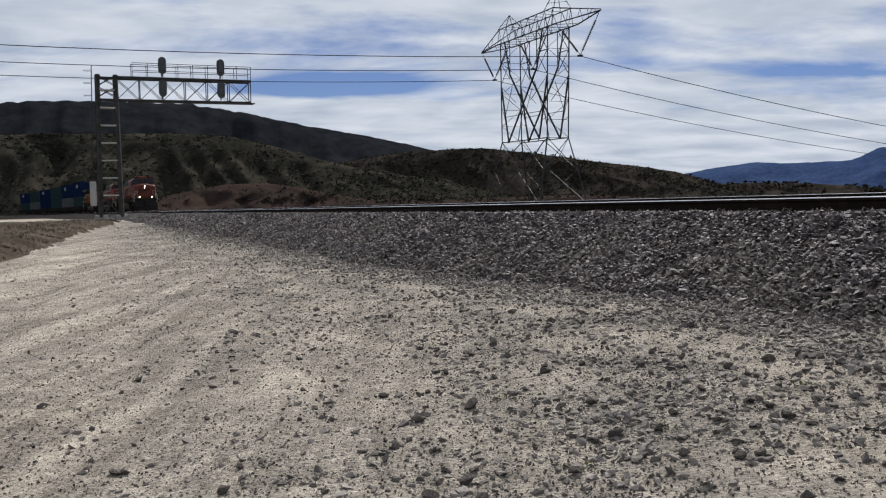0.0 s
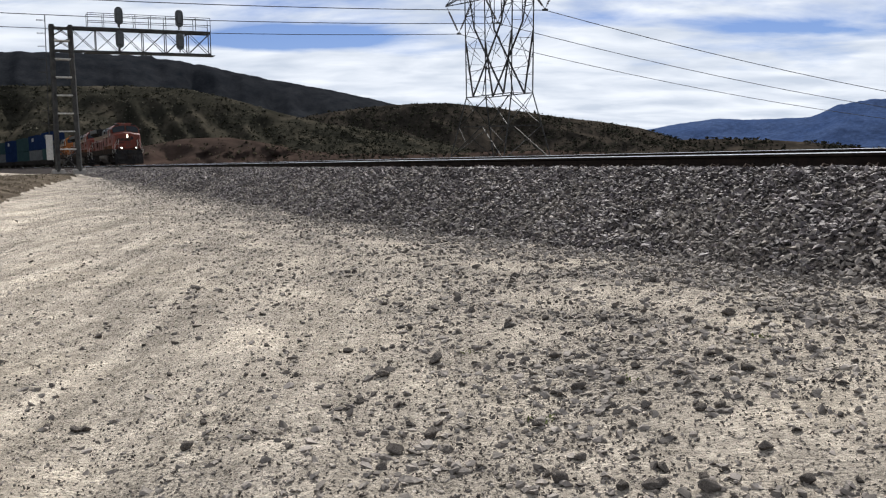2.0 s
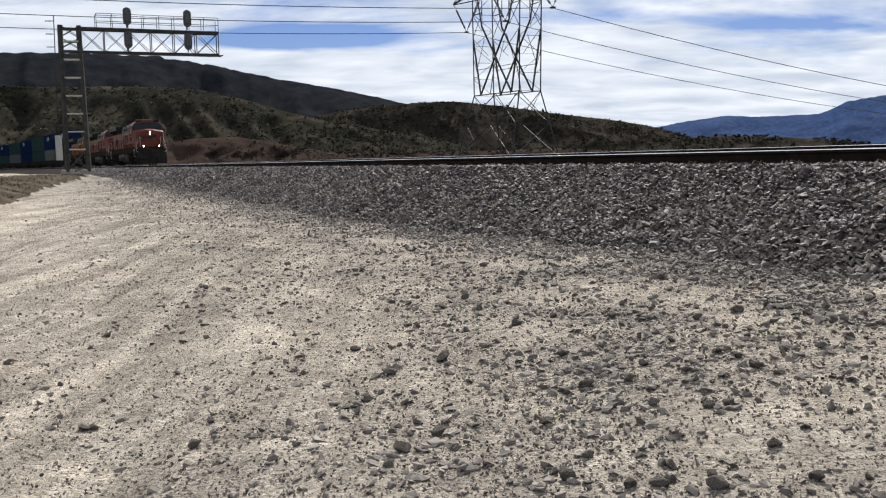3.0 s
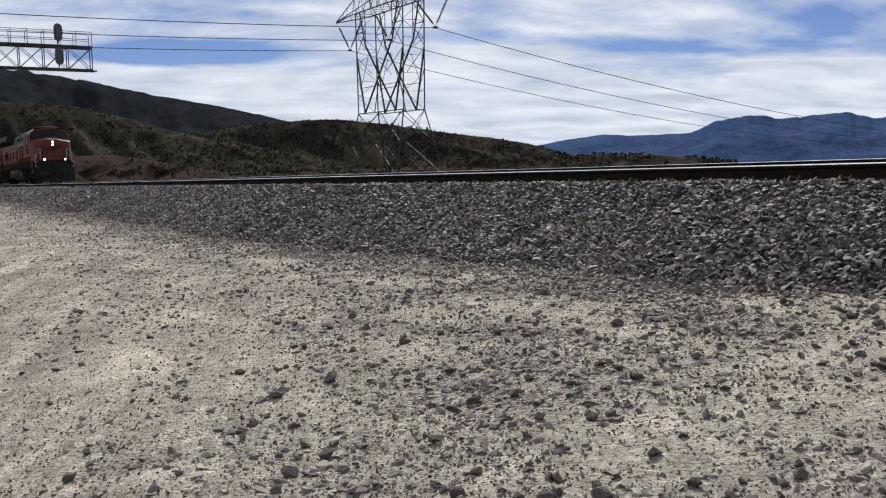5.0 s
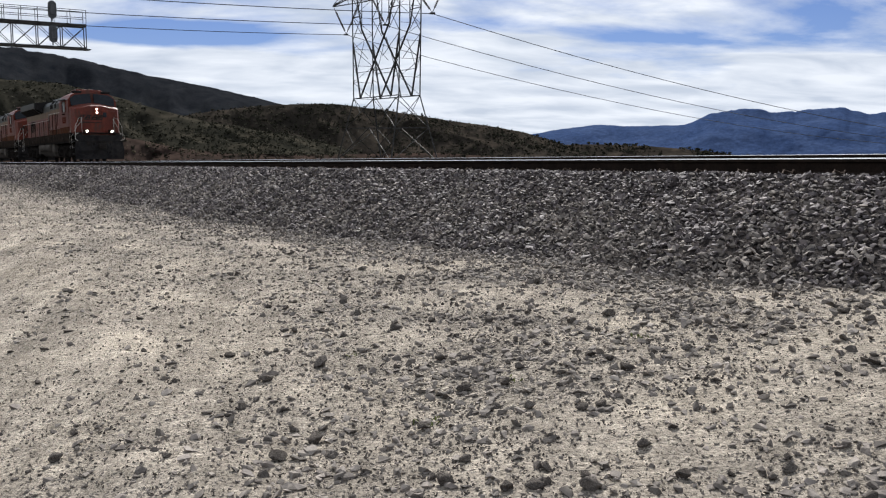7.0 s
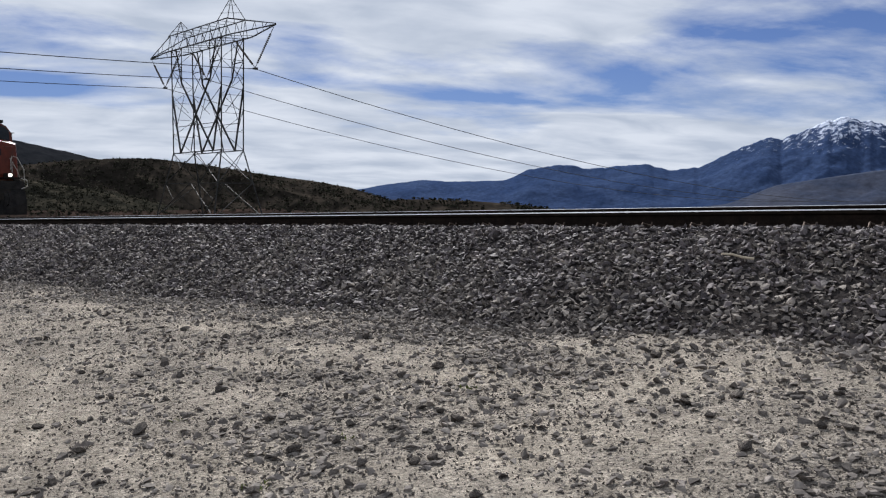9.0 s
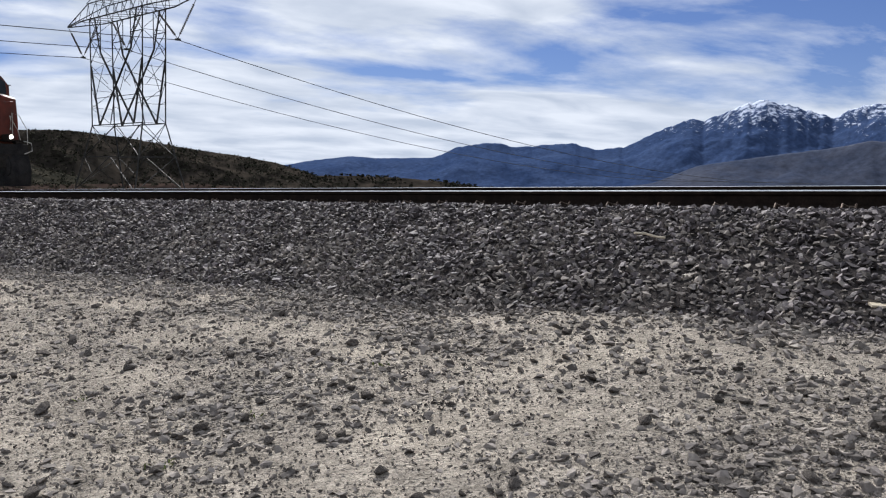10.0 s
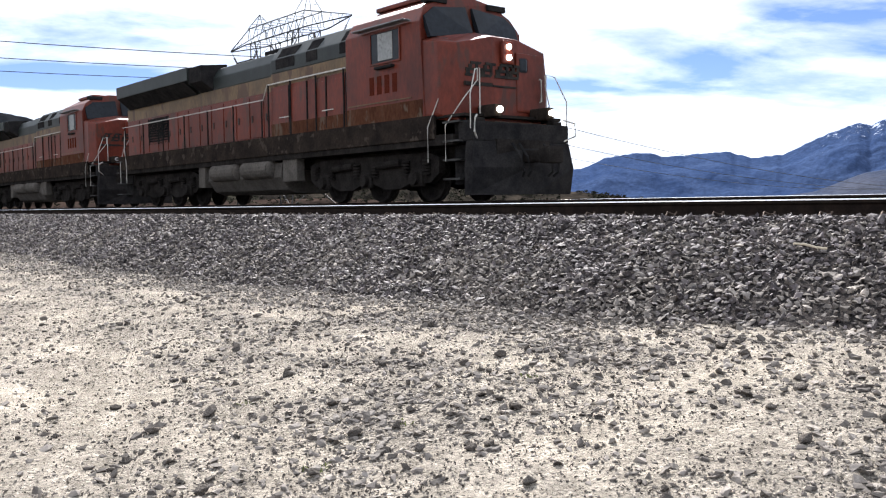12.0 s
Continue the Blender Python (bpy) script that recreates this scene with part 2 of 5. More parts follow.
M["stone_obj"] = material("loose_rock", [(0.075, 0.066, 0.06), (0.125, 0.11, 0.098), (0.2, 0.177, 0.154)], 9, 0.8, bump=0.008, bump_scale=50, obj=0.3)
M["rail_side"] = material("rusty_rail", [(0.012, 0.01, 0.009), (0.028, 0.02, 0.016)], 6, 0.75, metal=0.3, bump=0.001)
M["rail_head"] = material("polished_rail", [(0.55, 0.55, 0.55), (0.7, 0.7, 0.7)], 8, 0.22, metal=1.0, spec=0.5)
M["tie"] = material("concrete_tie", [(0.2, 0.19, 0.175), (0.33, 0.31, 0.285)], 7, 0.9, bump=0.004, obj=0.15)
M["clip"] = material("spring_clip", [(0.07, 0.05, 0.04), (0.13, 0.1, 0.08)], 12, 0.6, metal=0.6)
M["steel"] = material("galvanised_steel", [(0.16, 0.165, 0.17), (0.27, 0.275, 0.28)], 2, 0.55, metal=0.7)
M["steel_dark"] = material("weathered_steel", [(0.035, 0.034, 0.032), (0.075, 0.072, 0.069)], 2.5, 0.65, metal=0.5)
M["wire"] = material("conductor", [(0.06, 0.06, 0.065), (0.1, 0.1, 0.1)], 2, 0.6, metal=0.4)
M["glassy"] = material("insulator", [(0.1, 0.09, 0.085), (0.16, 0.14, 0.13)], 5, 0.3)
M["black"] = material("black_paint", [(0.012, 0.012, 0.013), (0.03, 0.028, 0.027)], 3, 0.6)
M["orange"] = material("orange_paint", [(0.058, 0.0135, 0.009), (0.1, 0.0195, 0.0105), (0.122, 0.0225, 0.011)], 1.3, 0.45, bump=0.0008, bump_scale=6, speck=(1.7, 0.56, (0.06, 0.022, 0.015)), stretch=(1, 1, 0.45), spec=0.18)
M["yellow"] = material("faded_yellow_paint", [(0.085, 0.058, 0.034), (0.15, 0.098, 0.05)], 1.6, 0.55, speck=(1.4, 0.54, (0.07, 0.04, 0.026)), stretch=(1, 1, 0.45), spec=0.18)
M["green"] = material("dark_green_paint", [(0.014, 0.017, 0.0165), (0.028, 0.033, 0.031)], 1.5, 0.5, spec=0.18)
M["under"] = material("grimy_running_gear", [(0.01, 0.009, 0.0085), (0.03, 0.0265, 0.024)], 3, 0.8, bump=0.004, bump_scale=20)
M["tank"] = material("dusty_tank_paint", [(0.06, 0.054, 0.048), (0.11, 0.098, 0.086)], 2, 0.7)
M["glass"] = material("dark_cab_glass", [(0.01, 0.012, 0.015), (0.02, 0.024, 0.03)], 1, 0.25, rough_var=0.03, spec=0.12)
# light grey base colour paints a reflection onto the sliding cab pane
M["pale_glass"] = material("pale_reflection_glass", [(0.16, 0.165, 0.16), (0.24, 0.24, 0.23)], 1.5, 0.3, spec=0.3)
M["rail_white"] = material("worn_white_rail_lit_rung", [(0.32, 0.3, 0.27), (0.5, 0.48, 0.44)], 8, 0.5)
M["lamp"] = material("headlight_lens", [(0.9, 0.85, 0.7), (1, 0.95, 0.85)], 5, 0.2, emit=((1.0, 0.9, 0.72), 6.0), spec=0.5)
# hillside ground darkened below its own tone to hold the slope's shade
M["hill"] = material("shaded_brush_hillside", [(0.013, 0.013, 0.0105), (0.023, 0.0215, 0.0165), (0.052, 0.045, 0.034)], 0.06, 0.95, bump=0.12, bump_scale=0.4, detail=12)
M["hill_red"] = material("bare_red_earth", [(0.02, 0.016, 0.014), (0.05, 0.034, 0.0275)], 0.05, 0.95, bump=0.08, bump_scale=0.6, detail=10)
# near-black because the far slope's shade is put into its colour
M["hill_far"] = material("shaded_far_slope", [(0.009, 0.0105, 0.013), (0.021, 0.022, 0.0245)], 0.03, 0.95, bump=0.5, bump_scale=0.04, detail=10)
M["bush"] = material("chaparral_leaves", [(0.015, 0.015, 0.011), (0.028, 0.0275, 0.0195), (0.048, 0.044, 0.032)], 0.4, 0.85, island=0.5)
# this brown likewise carries the shade of the hill's near side
M["hill_brown"] = material("shaded_dry_brown_slope", [(0.013, 0.012, 0.01), (0.026, 0.022, 0.018), (0.052, 0.042, 0.033)], 0.06, 0.95, bump=0.12, bump_scale=0.4, detail=12)
M["shrub"] = material("pale_dry_shrub", [(0.06, 0.056, 0.042), (0.12, 0.11, 0.083)], 0.4, 0.85, island=0.5)
M["weed"] = material("green_weed_leaves", [(0.07, 0.09, 0.03), (0.14, 0.15, 0.05)], 12, 0.7, island=0.3)
M["drygrass"] = material("dry_grass", [(0.065, 0.054, 0.038), (0.12, 0.1, 0.068)], 2, 0.9, island=0.3)


M["brown_soil"] = material("brown_weedy_soil", [(0.045, 0.037, 0.029), (0.075, 0.061, 0.047), (0.12, 0.1, 0.076)], 1.1, 0.95, bump=0.05, bump_scale=20, detail=10)


# ---- helpers of this scene ----
def mesh_of(name, bm, mat):
    me = bpy.data.meshes.new(name)
    bm.to_mesh(me)
    bm.free()
    for m in mat if isinstance(mat, (list, tuple)) else [mat]:
        me.materials.append(m)
    return me


def part(name, bm, mat, parent=None, label="", m=None):
    """Links a bmesh as one mesh object under a thing or a part."""
    ob = new(name, mesh_of(name, bm, mat))
    ob.parent = parent
    if m is not None:
        ob.matrix_basis = m
    return tagged(ob, label)


def split(name, bm, mat, parent):
    """Links every loose bar of a bmesh as a part of its own."""
    left = set(bm.verts)
    groups = []
    while left:
        todo, seen = [left.pop()], []
        while todo:
            v = todo.pop()
            seen.append(v)
            for e in v.link_edges:
                o = e.other_vert(v)
                if o in left:
                    left.remove(o)
                    todo.append(o)
        groups.append(seen)
    for g in sorted(groups, key=lambda q: tuple(round(c, 4) for c in q[0].co)):
        idx = {v: i for i, v in enumerate(g)}
        me = bpy.data.meshes.new(name)
        me.from_pydata([v.co[:] for v in g], [], [[idx[v] for v in f.verts] for f in {f for v in g for f in v.link_faces}])
        me.materials.append(mat)
        new(name, me).parent = parent
    bm.free()


def raw(name, verts, faces, mat, smooth=False):
    me = bpy.data.meshes.new(name)
    me.from_pydata([tuple(v) for v in verts], [], [tuple(f) for f in faces])
    me.materials.append(mat)
    if smooth:
        me.polygons.foreach_set("use_smooth", [True] * len(me.polygons))
    me.update()
    return new(name, me)


def empty(name, label, category, group="", m=None):
    ob = tagged(new(name), label, category, group)
    if m is not None:
        ob.matrix_basis = m
    return ob


def box(bm, x0, x1, y0, y1, z0, z1, bevel=0.0):
    r = bmesh.ops.create_cube(bm, size=1.0, matrix=Matrix.LocRotScale(((x0 + x1) / 2, (y0 + y1) / 2, (z0 + z1) / 2), None, (abs(x1 - x0), abs(y1 - y0), abs(z1 - z0))))
    if bevel:
        vs = set(r["verts"])
        es = [e for e in bm.edges if e.verts[0] in vs and e.verts[1] in vs]
        bmesh.ops.bevel(bm, geom=es, offset=bevel, segments=2, affect="EDGES", profile=0.6)
    return bm


def bar(bm, a, b, r=0.05, sides=4, r2=None):
    """A straight rod from a to b."""
    a, b = Vector(a), Vector(b)
    d = b - a
    q = d.to_track_quat("Z", "Y").to_matrix().to_4x4()
    bmesh.ops.create_cone(bm, cap_ends=True, segments=sides, radius1=r, radius2=r if r2 is None else r2, depth=d.length, matrix=Matrix.Translation((a + b) / 2) @ q @ pose(0, 0, 0, 0, 0, 45))
    return bm


def pipe(bm, pts, r=0.02, sides=6):
    """One bent tube through the points."""
    pts = [Vector(p) for p in pts]
    rings = []
    for i, c in enumerate(pts):
        d = (pts[min(i + 1, len(pts) - 1)] - pts[max(i - 1, 0)]).normalized()
        q = d.to_track_quat("Z", "Y")
        rings.append([bm.verts.new(c + q @ Vector((r * math.cos(2 * math.pi * k / sides), r * math.sin(2 * math.pi * k / sides), 0))) for k in range(sides)])
    for p, q in zip(rings, rings[1:]):
        for k in range(sides):
            bm.faces.new((p[k], p[(k + 1) % sides], q[(k + 1) % sides], q[k]))
    bm.faces.new(rings[0][::-1])
    bm.faces.new(rings[-1])
    return bm


def prism(bm, outline, x0, x1):
    """A profile in (y, z) drawn out along x."""
    a = [bm.verts.new((x0, y, z)) for y, z in outline]
    b = [bm.verts.new((x1, y, z)) for y, z in outline]
    n = len(outline)
    for i in range(n):
        bm.faces.new((a[i], a[(i + 1) % n], b[(i + 1) % n], b[i]))
    bm.faces.new(a[::-1])
    bm.faces.new(b)
    bmesh.ops.recalc_face_normals(bm, faces=bm.faces[:])
    return bm


def lathe_y(bm, prof, x, y, z, sides=20):
    """A turned shape round an axis along x: (offset, radius) steps."""
    rings = []
    for o, r in prof:
        rings.append([bm.verts.new((x + o, y + r * math.cos(2 * math.pi * i / sides), z + r * math.sin(2 * math.pi * i / sides))) for i in range(sides)])
    for p, q in zip(rings, rings[1:]):
        for i in range(sides):
            bm.faces.new((p[i], p[(i + 1) % sides], q[(i + 1) % sides], q[i]))
    bm.faces.new(rings[0][::-1])
    bm.faces.new(rings[-1])
    bmesh.ops.recalc_face_normals(bm, faces=bm.faces[:])
    return bm


# ---- plan: s runs along the track towards the coming train, p across it, away from the camera ----
TURN, GRADE = 24.0, -0.0244
US, UC = math.sin(radians(TURN)), math.cos(radians(TURN))
RAIL_Z = 1.5
P1, P2 = 9.5, 13.95
GAUGE = 0.755


def xy(s, p):
    return -US * s + UC * p, UC * s + US * p


def sp(x, y):
    return -US * x + UC * y, UC * x + US * y


def rail_z(s):
    return RAIL_Z + GRADE * s


BEND = 0.00032


def curve_p(s):
    """The line bends gently away beyond 75 m."""
    return -BEND * max(0.0, s - 75) ** 2


def track_pose(s, p, dz=0.0):
    x, y = xy(s, p + curve_p(s))
    swing = math.degrees(math.atan(2 * BEND * max(0.0, s - 75)))
    return pose(x, y, rail_z(s) + dz, 0, 0, TURN + swing) @ pose(0, 0, 0, math.degrees(math.atan(GRADE)))


def lerp(x, pts):
    return float(np.interp(x, [a for a, _ in pts], [b for _, b in pts]))


TOE = [(-60, 1.5), (-20, 0.9), (-3, 0.58), (2, 0.5), (6, 0.33), (12, 0.02), (17, -0.14), (24, -0.26), (35, -0.38), (76, -1.0), (160, -3.4), (400, -9)]
ROAD = [(-60, 0.6), (-5, 0.05), (4, 0.0), (10, -0.08), (20, -0.25), (40, -0.5), (76, -1.05), (160, -3.4), (400, -9)]
TOE_P = 6.5


# sandy spots that stay bare among the stones: s, p, half-length, half-width
BARE = [(4.7, 1.9, 0.9, 0.45), (5.2, 3.0, 0.5, 0.25), (4.2, 5.5, 1.0, 0.4), (1.6, 5.4, 0.8, 0.6), (4.6, 4.3, 0.9, 0.3), (8.3, 4.6, 1.0, 0.3), (12.3, 5.0, 1.5, 0.45), (10.8, 3.0, 0.9, 0.4), (6.1, 3.75, 0.7, 0.3), (6.2, 2.2, 0.9, 0.35), (3.0, 2.75, 0.45, 0.5), (5.9, 1.2, 1.3, 0.5), (10.7, 1.6, 2.0, 0.35), (2.2, 3.75, 0.5, 0.7), (3.5, 6.0, 0.8, 0.35), (3.0, 4.4, 0.35, 0.6), (2.8, 5.5, 0.5, 0.5), (8.2, 2.6, 0.8, 0.25)]


def stoniness(s, p):
    """How thickly stones cover the dirt, 0 to 1: more towards the bank, in drifts."""
    k = float(np.interp(p, [-1.5, 0.5, 1.8, 3.2, 4.6, 5.8, 6.6], [0.02, 0.06, 0.22, 0.38, 0.6, 0.88, 1.0]))
    k *= 0.45 + 0.9 * max(0.0, 0.45 + 0.9 * noise.noise((s * 0.55, p * 1.2, 5)) + 0.6 * noise.noise((s * 1.5, p * 2.4, 9)))
    for bs_, bp_, rs, rp in BARE:
        k *= 1 - 0.88 * math.exp(-(((s - bs_) / rs) ** 2) - ((p - bp_) / rp) ** 2)
    return max(0.0, min(1.0, k))


def rise(s, p):
    """The grown-over rise that borders the road, 0 to 1."""
    e = -0.9 + 0.15 * (s - 23) - p + 0.5 * noise.noise((s * 0.4, 2.2, 0))
    return max(0.0, min(1.0, e / 1.3)) * max(0.0, min(1.0, (s - 17) / 5)) * max(0.0, min(1.0, (78 - s) / 18)) * max(0.0, min(1.0, (16 - e) / 5))


def ground_z(x, y, fine=True):
    s, p = sp(x, y)
    zr, zt = lerp(s, ROAD), lerp(s, TOE)
    k = min(1.0, max(0.0, (p + 0.5) / (TOE_P + 0.5)))
    z = zr + (zt - zr) * k * k * (3 - 2 * k)
    if p > TOE_P:
        top = rail_z(s) - 0.45
        if p < 17:
            z = z + (top - z) * min(1, (p - TOE_P) / 2.2) * 0.9
        else:
            z = top + (lerp(math.hypot(x, y), [(0, -0.6), (60, -1.5), (200, -5), (600, -14), (900, -24), (5000, -130)]) - top) * min(1, (p - 17) / 12)
    d = math.hypot(x, y)
    if fine and p < 9 and d < 90:
        # wheel ruts of the dirt road
        c = -1.0 + 0.108 * s
        for off, deep in ((-0.85, 0.06), (0.85, 0.06), (-2.6, 0.045), (-1.7, -0.05), (1.75, -0.05), (0.0, -0.03)):
            z -= deep * max(0.0, 1 - d / 45) * math.exp(-(((p - c - off) / 0.3) ** 2))
        z += 0.05 * max(0.1, 1 - d / 16) * noise.noise((x * 0.5, y * 0.5, 0)) + 0.022 * max(0.1, 1 - d / 22) * noise.noise((x * 2.2, y * 2.2, 3))
        # clods and hollows where the stones lie
        rub = 0.018 * stoniness(s, p) * max(0.0, 1 - d / 26)
        z += rub * (noise.noise((x * 4.5, y * 4.5, 7)) + 0.7 * noise.noise((x * 9.5, y * 9.5, 17)))
    # grassy rise beside the road
    w = rise(s, p)
    if w > 0:
        z += w * (0.34 + 0.16 * noise.noise((x * 0.5, y * 0.5, 8)))
    return z


def axis(stops):
    out = [stops[0][0]]
    for (a, _), (b, step) in zip(stops, stops[1:]):
        n = max(1, round((b - a) / step))
        out += [a + (b - a) * (i + 1) / n for i in range(n)]
    return out


def build_ground():
    ss = axis([(-4800, 0), (-200, 600), (-40, 20), (-6, 1.5), (16, 0.075), (40, 0.3), (100, 1.5), (300, 10), (4800, 500)])
    ps = axis([(-4800, 0), (-200, 600), (-30, 17), (-9, 1.2), (-3, 0.12), (7.5, 0.075), (9, 0.4), (18, 1.5), (40, 3), (200, 16), (4800, 460)])
    verts, faces = [], []
    for s in ss:
        for p in ps:
            x, y = xy(s, p)
            verts.append((x, y, ground_z(x, y)))
    n = len(ps)
    for i in range(len(ss) - 1):
        for j in range(n - 1):
            a = i * n + j
            faces.append((a, a + 1, a + n + 1, a + n))
    ob = raw("ground", verts, [f[::-1] for f in faces], M["dirt"], True)
    att = ob.data.attributes.new("stony", "FLOAT", "POINT")
    att.data.foreach_set("value", [stoniness(s, p) if -7 < p < 7.6 and -8 < s < 60 else 0.0 for s in ss for p in ps])
    # brush country begins beyond the line
    ob.data.materials.append(M["hill"])
    ob.data.materials.append(M["brown_soil"])
    mi = []
    for i in range(len(ss) - 1):
        for j in range(n - 1):
            mi.append(1 if ps[j] > 19 or ps[j] < -60 or abs(ss[i]) > 190 else 2 if rise(ss[i], ps[j]) > 0.22 else 0)
    ob.data.polygons.foreach_set("material_index", mi)
    return tagged(ob, "pale dusty dirt ground with wheel ruts beside the railway", "ground", kind="structure")


ground = build_ground()


def toe_shift(s):
    """The foot of the bank wanders in and out."""
    return 0.7 * noise.noise((s * 0.3, 3.3, 0)) - 0.05


def build_ballast():
    """The crushed-rock bed under both tracks."""
    prof = [(TOE_P - 0.4, None), (P1 - 1.45, -0.22), (P1 + 1.5, -0.2), (P2 - 1.5, -0.2), (P2 + 1.5, -0.2), (P2 + 3.6, -1.5)]
    ss = axis([(-120, 0), (-10, 4), (40, 0.35), (120, 2), (420, 10)])
    verts, faces, cols = [], [], []
    pp = []
    for (a, _), (b, _) in zip(prof, prof[1:]):
        k = 10 if a < P1 - 1 else 4
        pp += [a + (b - a) * i / k for i in range(k)]
    pp.append(prof[-1][0])
    for s in ss:
        shift = toe_shift(s)
        toe = ground_z(*xy(s, TOE_P - 0.4 + shift), False) - rail_z(s) - 0.06
        for p in pp:
            dz = float(np.interp(p, [q for q, _ in prof], [toe if d is None else d for _, d in prof]))
            lean = shift * max(0.0, (P1 - 1.45 - p) / (P1 - 1.05 - TOE_P))
            x, y = xy(s, p + lean + curve_p(s))
            verts.append((x, y, rail_z(s) + dz + 0.03 * noise.noise((x * 1.7, y * 1.7, 2))))
    n = len(pp)
    for i in range(len(ss) - 1):
        for j in range(n - 1):
            a = i * n + j
            faces.append((a, a + n, a + n + 1, a + 1))
    ob = raw("ballast_bed", verts, [f[::-1] for f in faces], M["ballast"], True)
    return tagged(ob, "crushed rock bed sloping down from the tracks, coloured as the shade between stones", "ballast", kind="structure")


ballast = build_ballast()


# ---- hills and mountains ----
def ridge(name, crest, dist, foot, mat, label, rough=0.1, base=-8.0, steps=120, rows=26, back=0.5, spur=0.0, spurs=1.0, seed=0, jag=0.02):
    """A range of hills: a crest line by bearing and height angle, with a gullied front and a back slope."""
    az = np.linspace(crest[0][0], crest[-1][0], steps)
    el = np.interp(az, [c[0] for c in crest], [c[1] for c in crest])
    k = np.exp(-np.linspace(-1.5, 1.5, 5) ** 2)
    el = np.convolve(np.pad(el, 2, mode="edge"), k / k.sum(), "valid")
    verts, faces = [], []
    nb = rows + 6
    for i, (a, e) in enumerate(zip(az, el)):
        e += jag * max(0.3, e) * noise.fractal((a * 1.6, seed, 0), 0.8, 2.0, 6)
        top = 1.5 + dist * math.tan(radians(e))
        h = top - base
        for j in range(nb):
            b = j / rows
            r = foot + (dist - foot) * b if b <= 1 else dist + (b - 1) * dist * back
            if b <= 1:
                x, y = r * math.sin(radians(a)), r * math.cos(radians(a))
                side = math.sin(math.pi * b) ** 0.7
                g = noise.fractal((x * 9 / dist + seed, y * 9 / dist, seed), 1.0, 2.0, 5)
                z = base + h * (b ** 0.85 + rough * 0.8 * g * side)
                if spur:
                    # spurs and ravines run down from the crest
                    w = a * spurs + 0.8 * noise.noise((a * spurs * 0.4, b * 2, seed))
                    rid = 1 - 2 * abs(noise.noise((w, b * 1.1, seed))) - 0.6 * abs(noise.noise((w * 2.7, b * 2.4, seed + 3)))
                    r -= spur * (dist - foot) * (rid - 0.4) * side
                    z += h * 0.22 * spur * (rid - 0.4) * side
                lim = 1.5 + (top - 1.5) * r / dist
                z = min(z, lim) if top > 1.5 else z
            else:
                z = top - h * (b - 1) * 1.5
            verts.append((r * math.sin(radians(a)), r * math.cos(radians(a)), z))
    for i in range(steps - 1):
        for j in range(nb - 1):
            a = i * nb + j
            faces.append((a, a + nb, a + nb + 1, a + 1))
    ob = raw(name, verts, faces, mat, True)
    return tagged(ob, label, "hill", kind="structure")


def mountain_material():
    # the blue is air haze over the distance, put into rock and snow colours
    m = material("haze_blue_mountain", [(0.026, 0.044, 0.1), (0.044, 0.066, 0.13)], 0.006, 0.95, bump=6, bump_scale=0.03, detail=12)
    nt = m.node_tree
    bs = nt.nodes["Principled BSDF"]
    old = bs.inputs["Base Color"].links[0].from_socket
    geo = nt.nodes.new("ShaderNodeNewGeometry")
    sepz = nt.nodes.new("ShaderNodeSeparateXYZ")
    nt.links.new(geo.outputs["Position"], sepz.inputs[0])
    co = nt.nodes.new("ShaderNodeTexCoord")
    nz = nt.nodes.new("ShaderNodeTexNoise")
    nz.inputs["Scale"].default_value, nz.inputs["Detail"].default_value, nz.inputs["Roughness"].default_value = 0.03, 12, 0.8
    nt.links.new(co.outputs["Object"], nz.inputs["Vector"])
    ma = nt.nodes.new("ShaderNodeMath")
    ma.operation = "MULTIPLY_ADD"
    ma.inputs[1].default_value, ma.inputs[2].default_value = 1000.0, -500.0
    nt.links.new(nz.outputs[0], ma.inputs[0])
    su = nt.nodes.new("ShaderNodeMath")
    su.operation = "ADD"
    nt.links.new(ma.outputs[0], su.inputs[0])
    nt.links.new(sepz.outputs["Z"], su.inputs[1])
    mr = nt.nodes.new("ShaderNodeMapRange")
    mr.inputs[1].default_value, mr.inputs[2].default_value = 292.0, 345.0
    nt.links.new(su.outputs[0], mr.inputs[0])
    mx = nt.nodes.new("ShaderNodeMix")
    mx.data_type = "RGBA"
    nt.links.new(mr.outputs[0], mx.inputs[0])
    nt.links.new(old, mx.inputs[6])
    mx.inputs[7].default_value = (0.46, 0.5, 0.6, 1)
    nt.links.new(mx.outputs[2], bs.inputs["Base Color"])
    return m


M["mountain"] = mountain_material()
# brown slopes turned blue-grey: distance haze is part of this colour
M["foothill"] = material("haze_grey_foothill", [(0.032, 0.042, 0.07), (0.062, 0.066, 0.086)], 0.006, 0.95, bump=1.5, bump_scale=0.03, detail=10)
ridge("mountain_range", [(5, -0.5), (11, 0.1), (14.9, 0.4), (16.5, 0.7), (18.8, 1.0), (20.9, 0.9), (24.1, 1.0), (25.6, 1.7), (27.9, 2.0), (29.0, 1.7), (32.5, 2.0), (34.2, 1.6), (35.9, 1.8), (37.9, 2.8), (39.7, 3.5), (40.6, 3.4), (42.4, 4.2), (43.7, 4.6), (45.2, 4.3), (47.6, 3.5), (48.9, 4.1), (50.5, 4.4), (54, 3.9), (60, 3), (80, 2.5)], 4400, 3700, M["mountain"], "distant mountains with air haze put into their blue colour, snow on the highest peaks", 0.2, -110, 620, 60, 0.06, seed=2, jag=0.04)
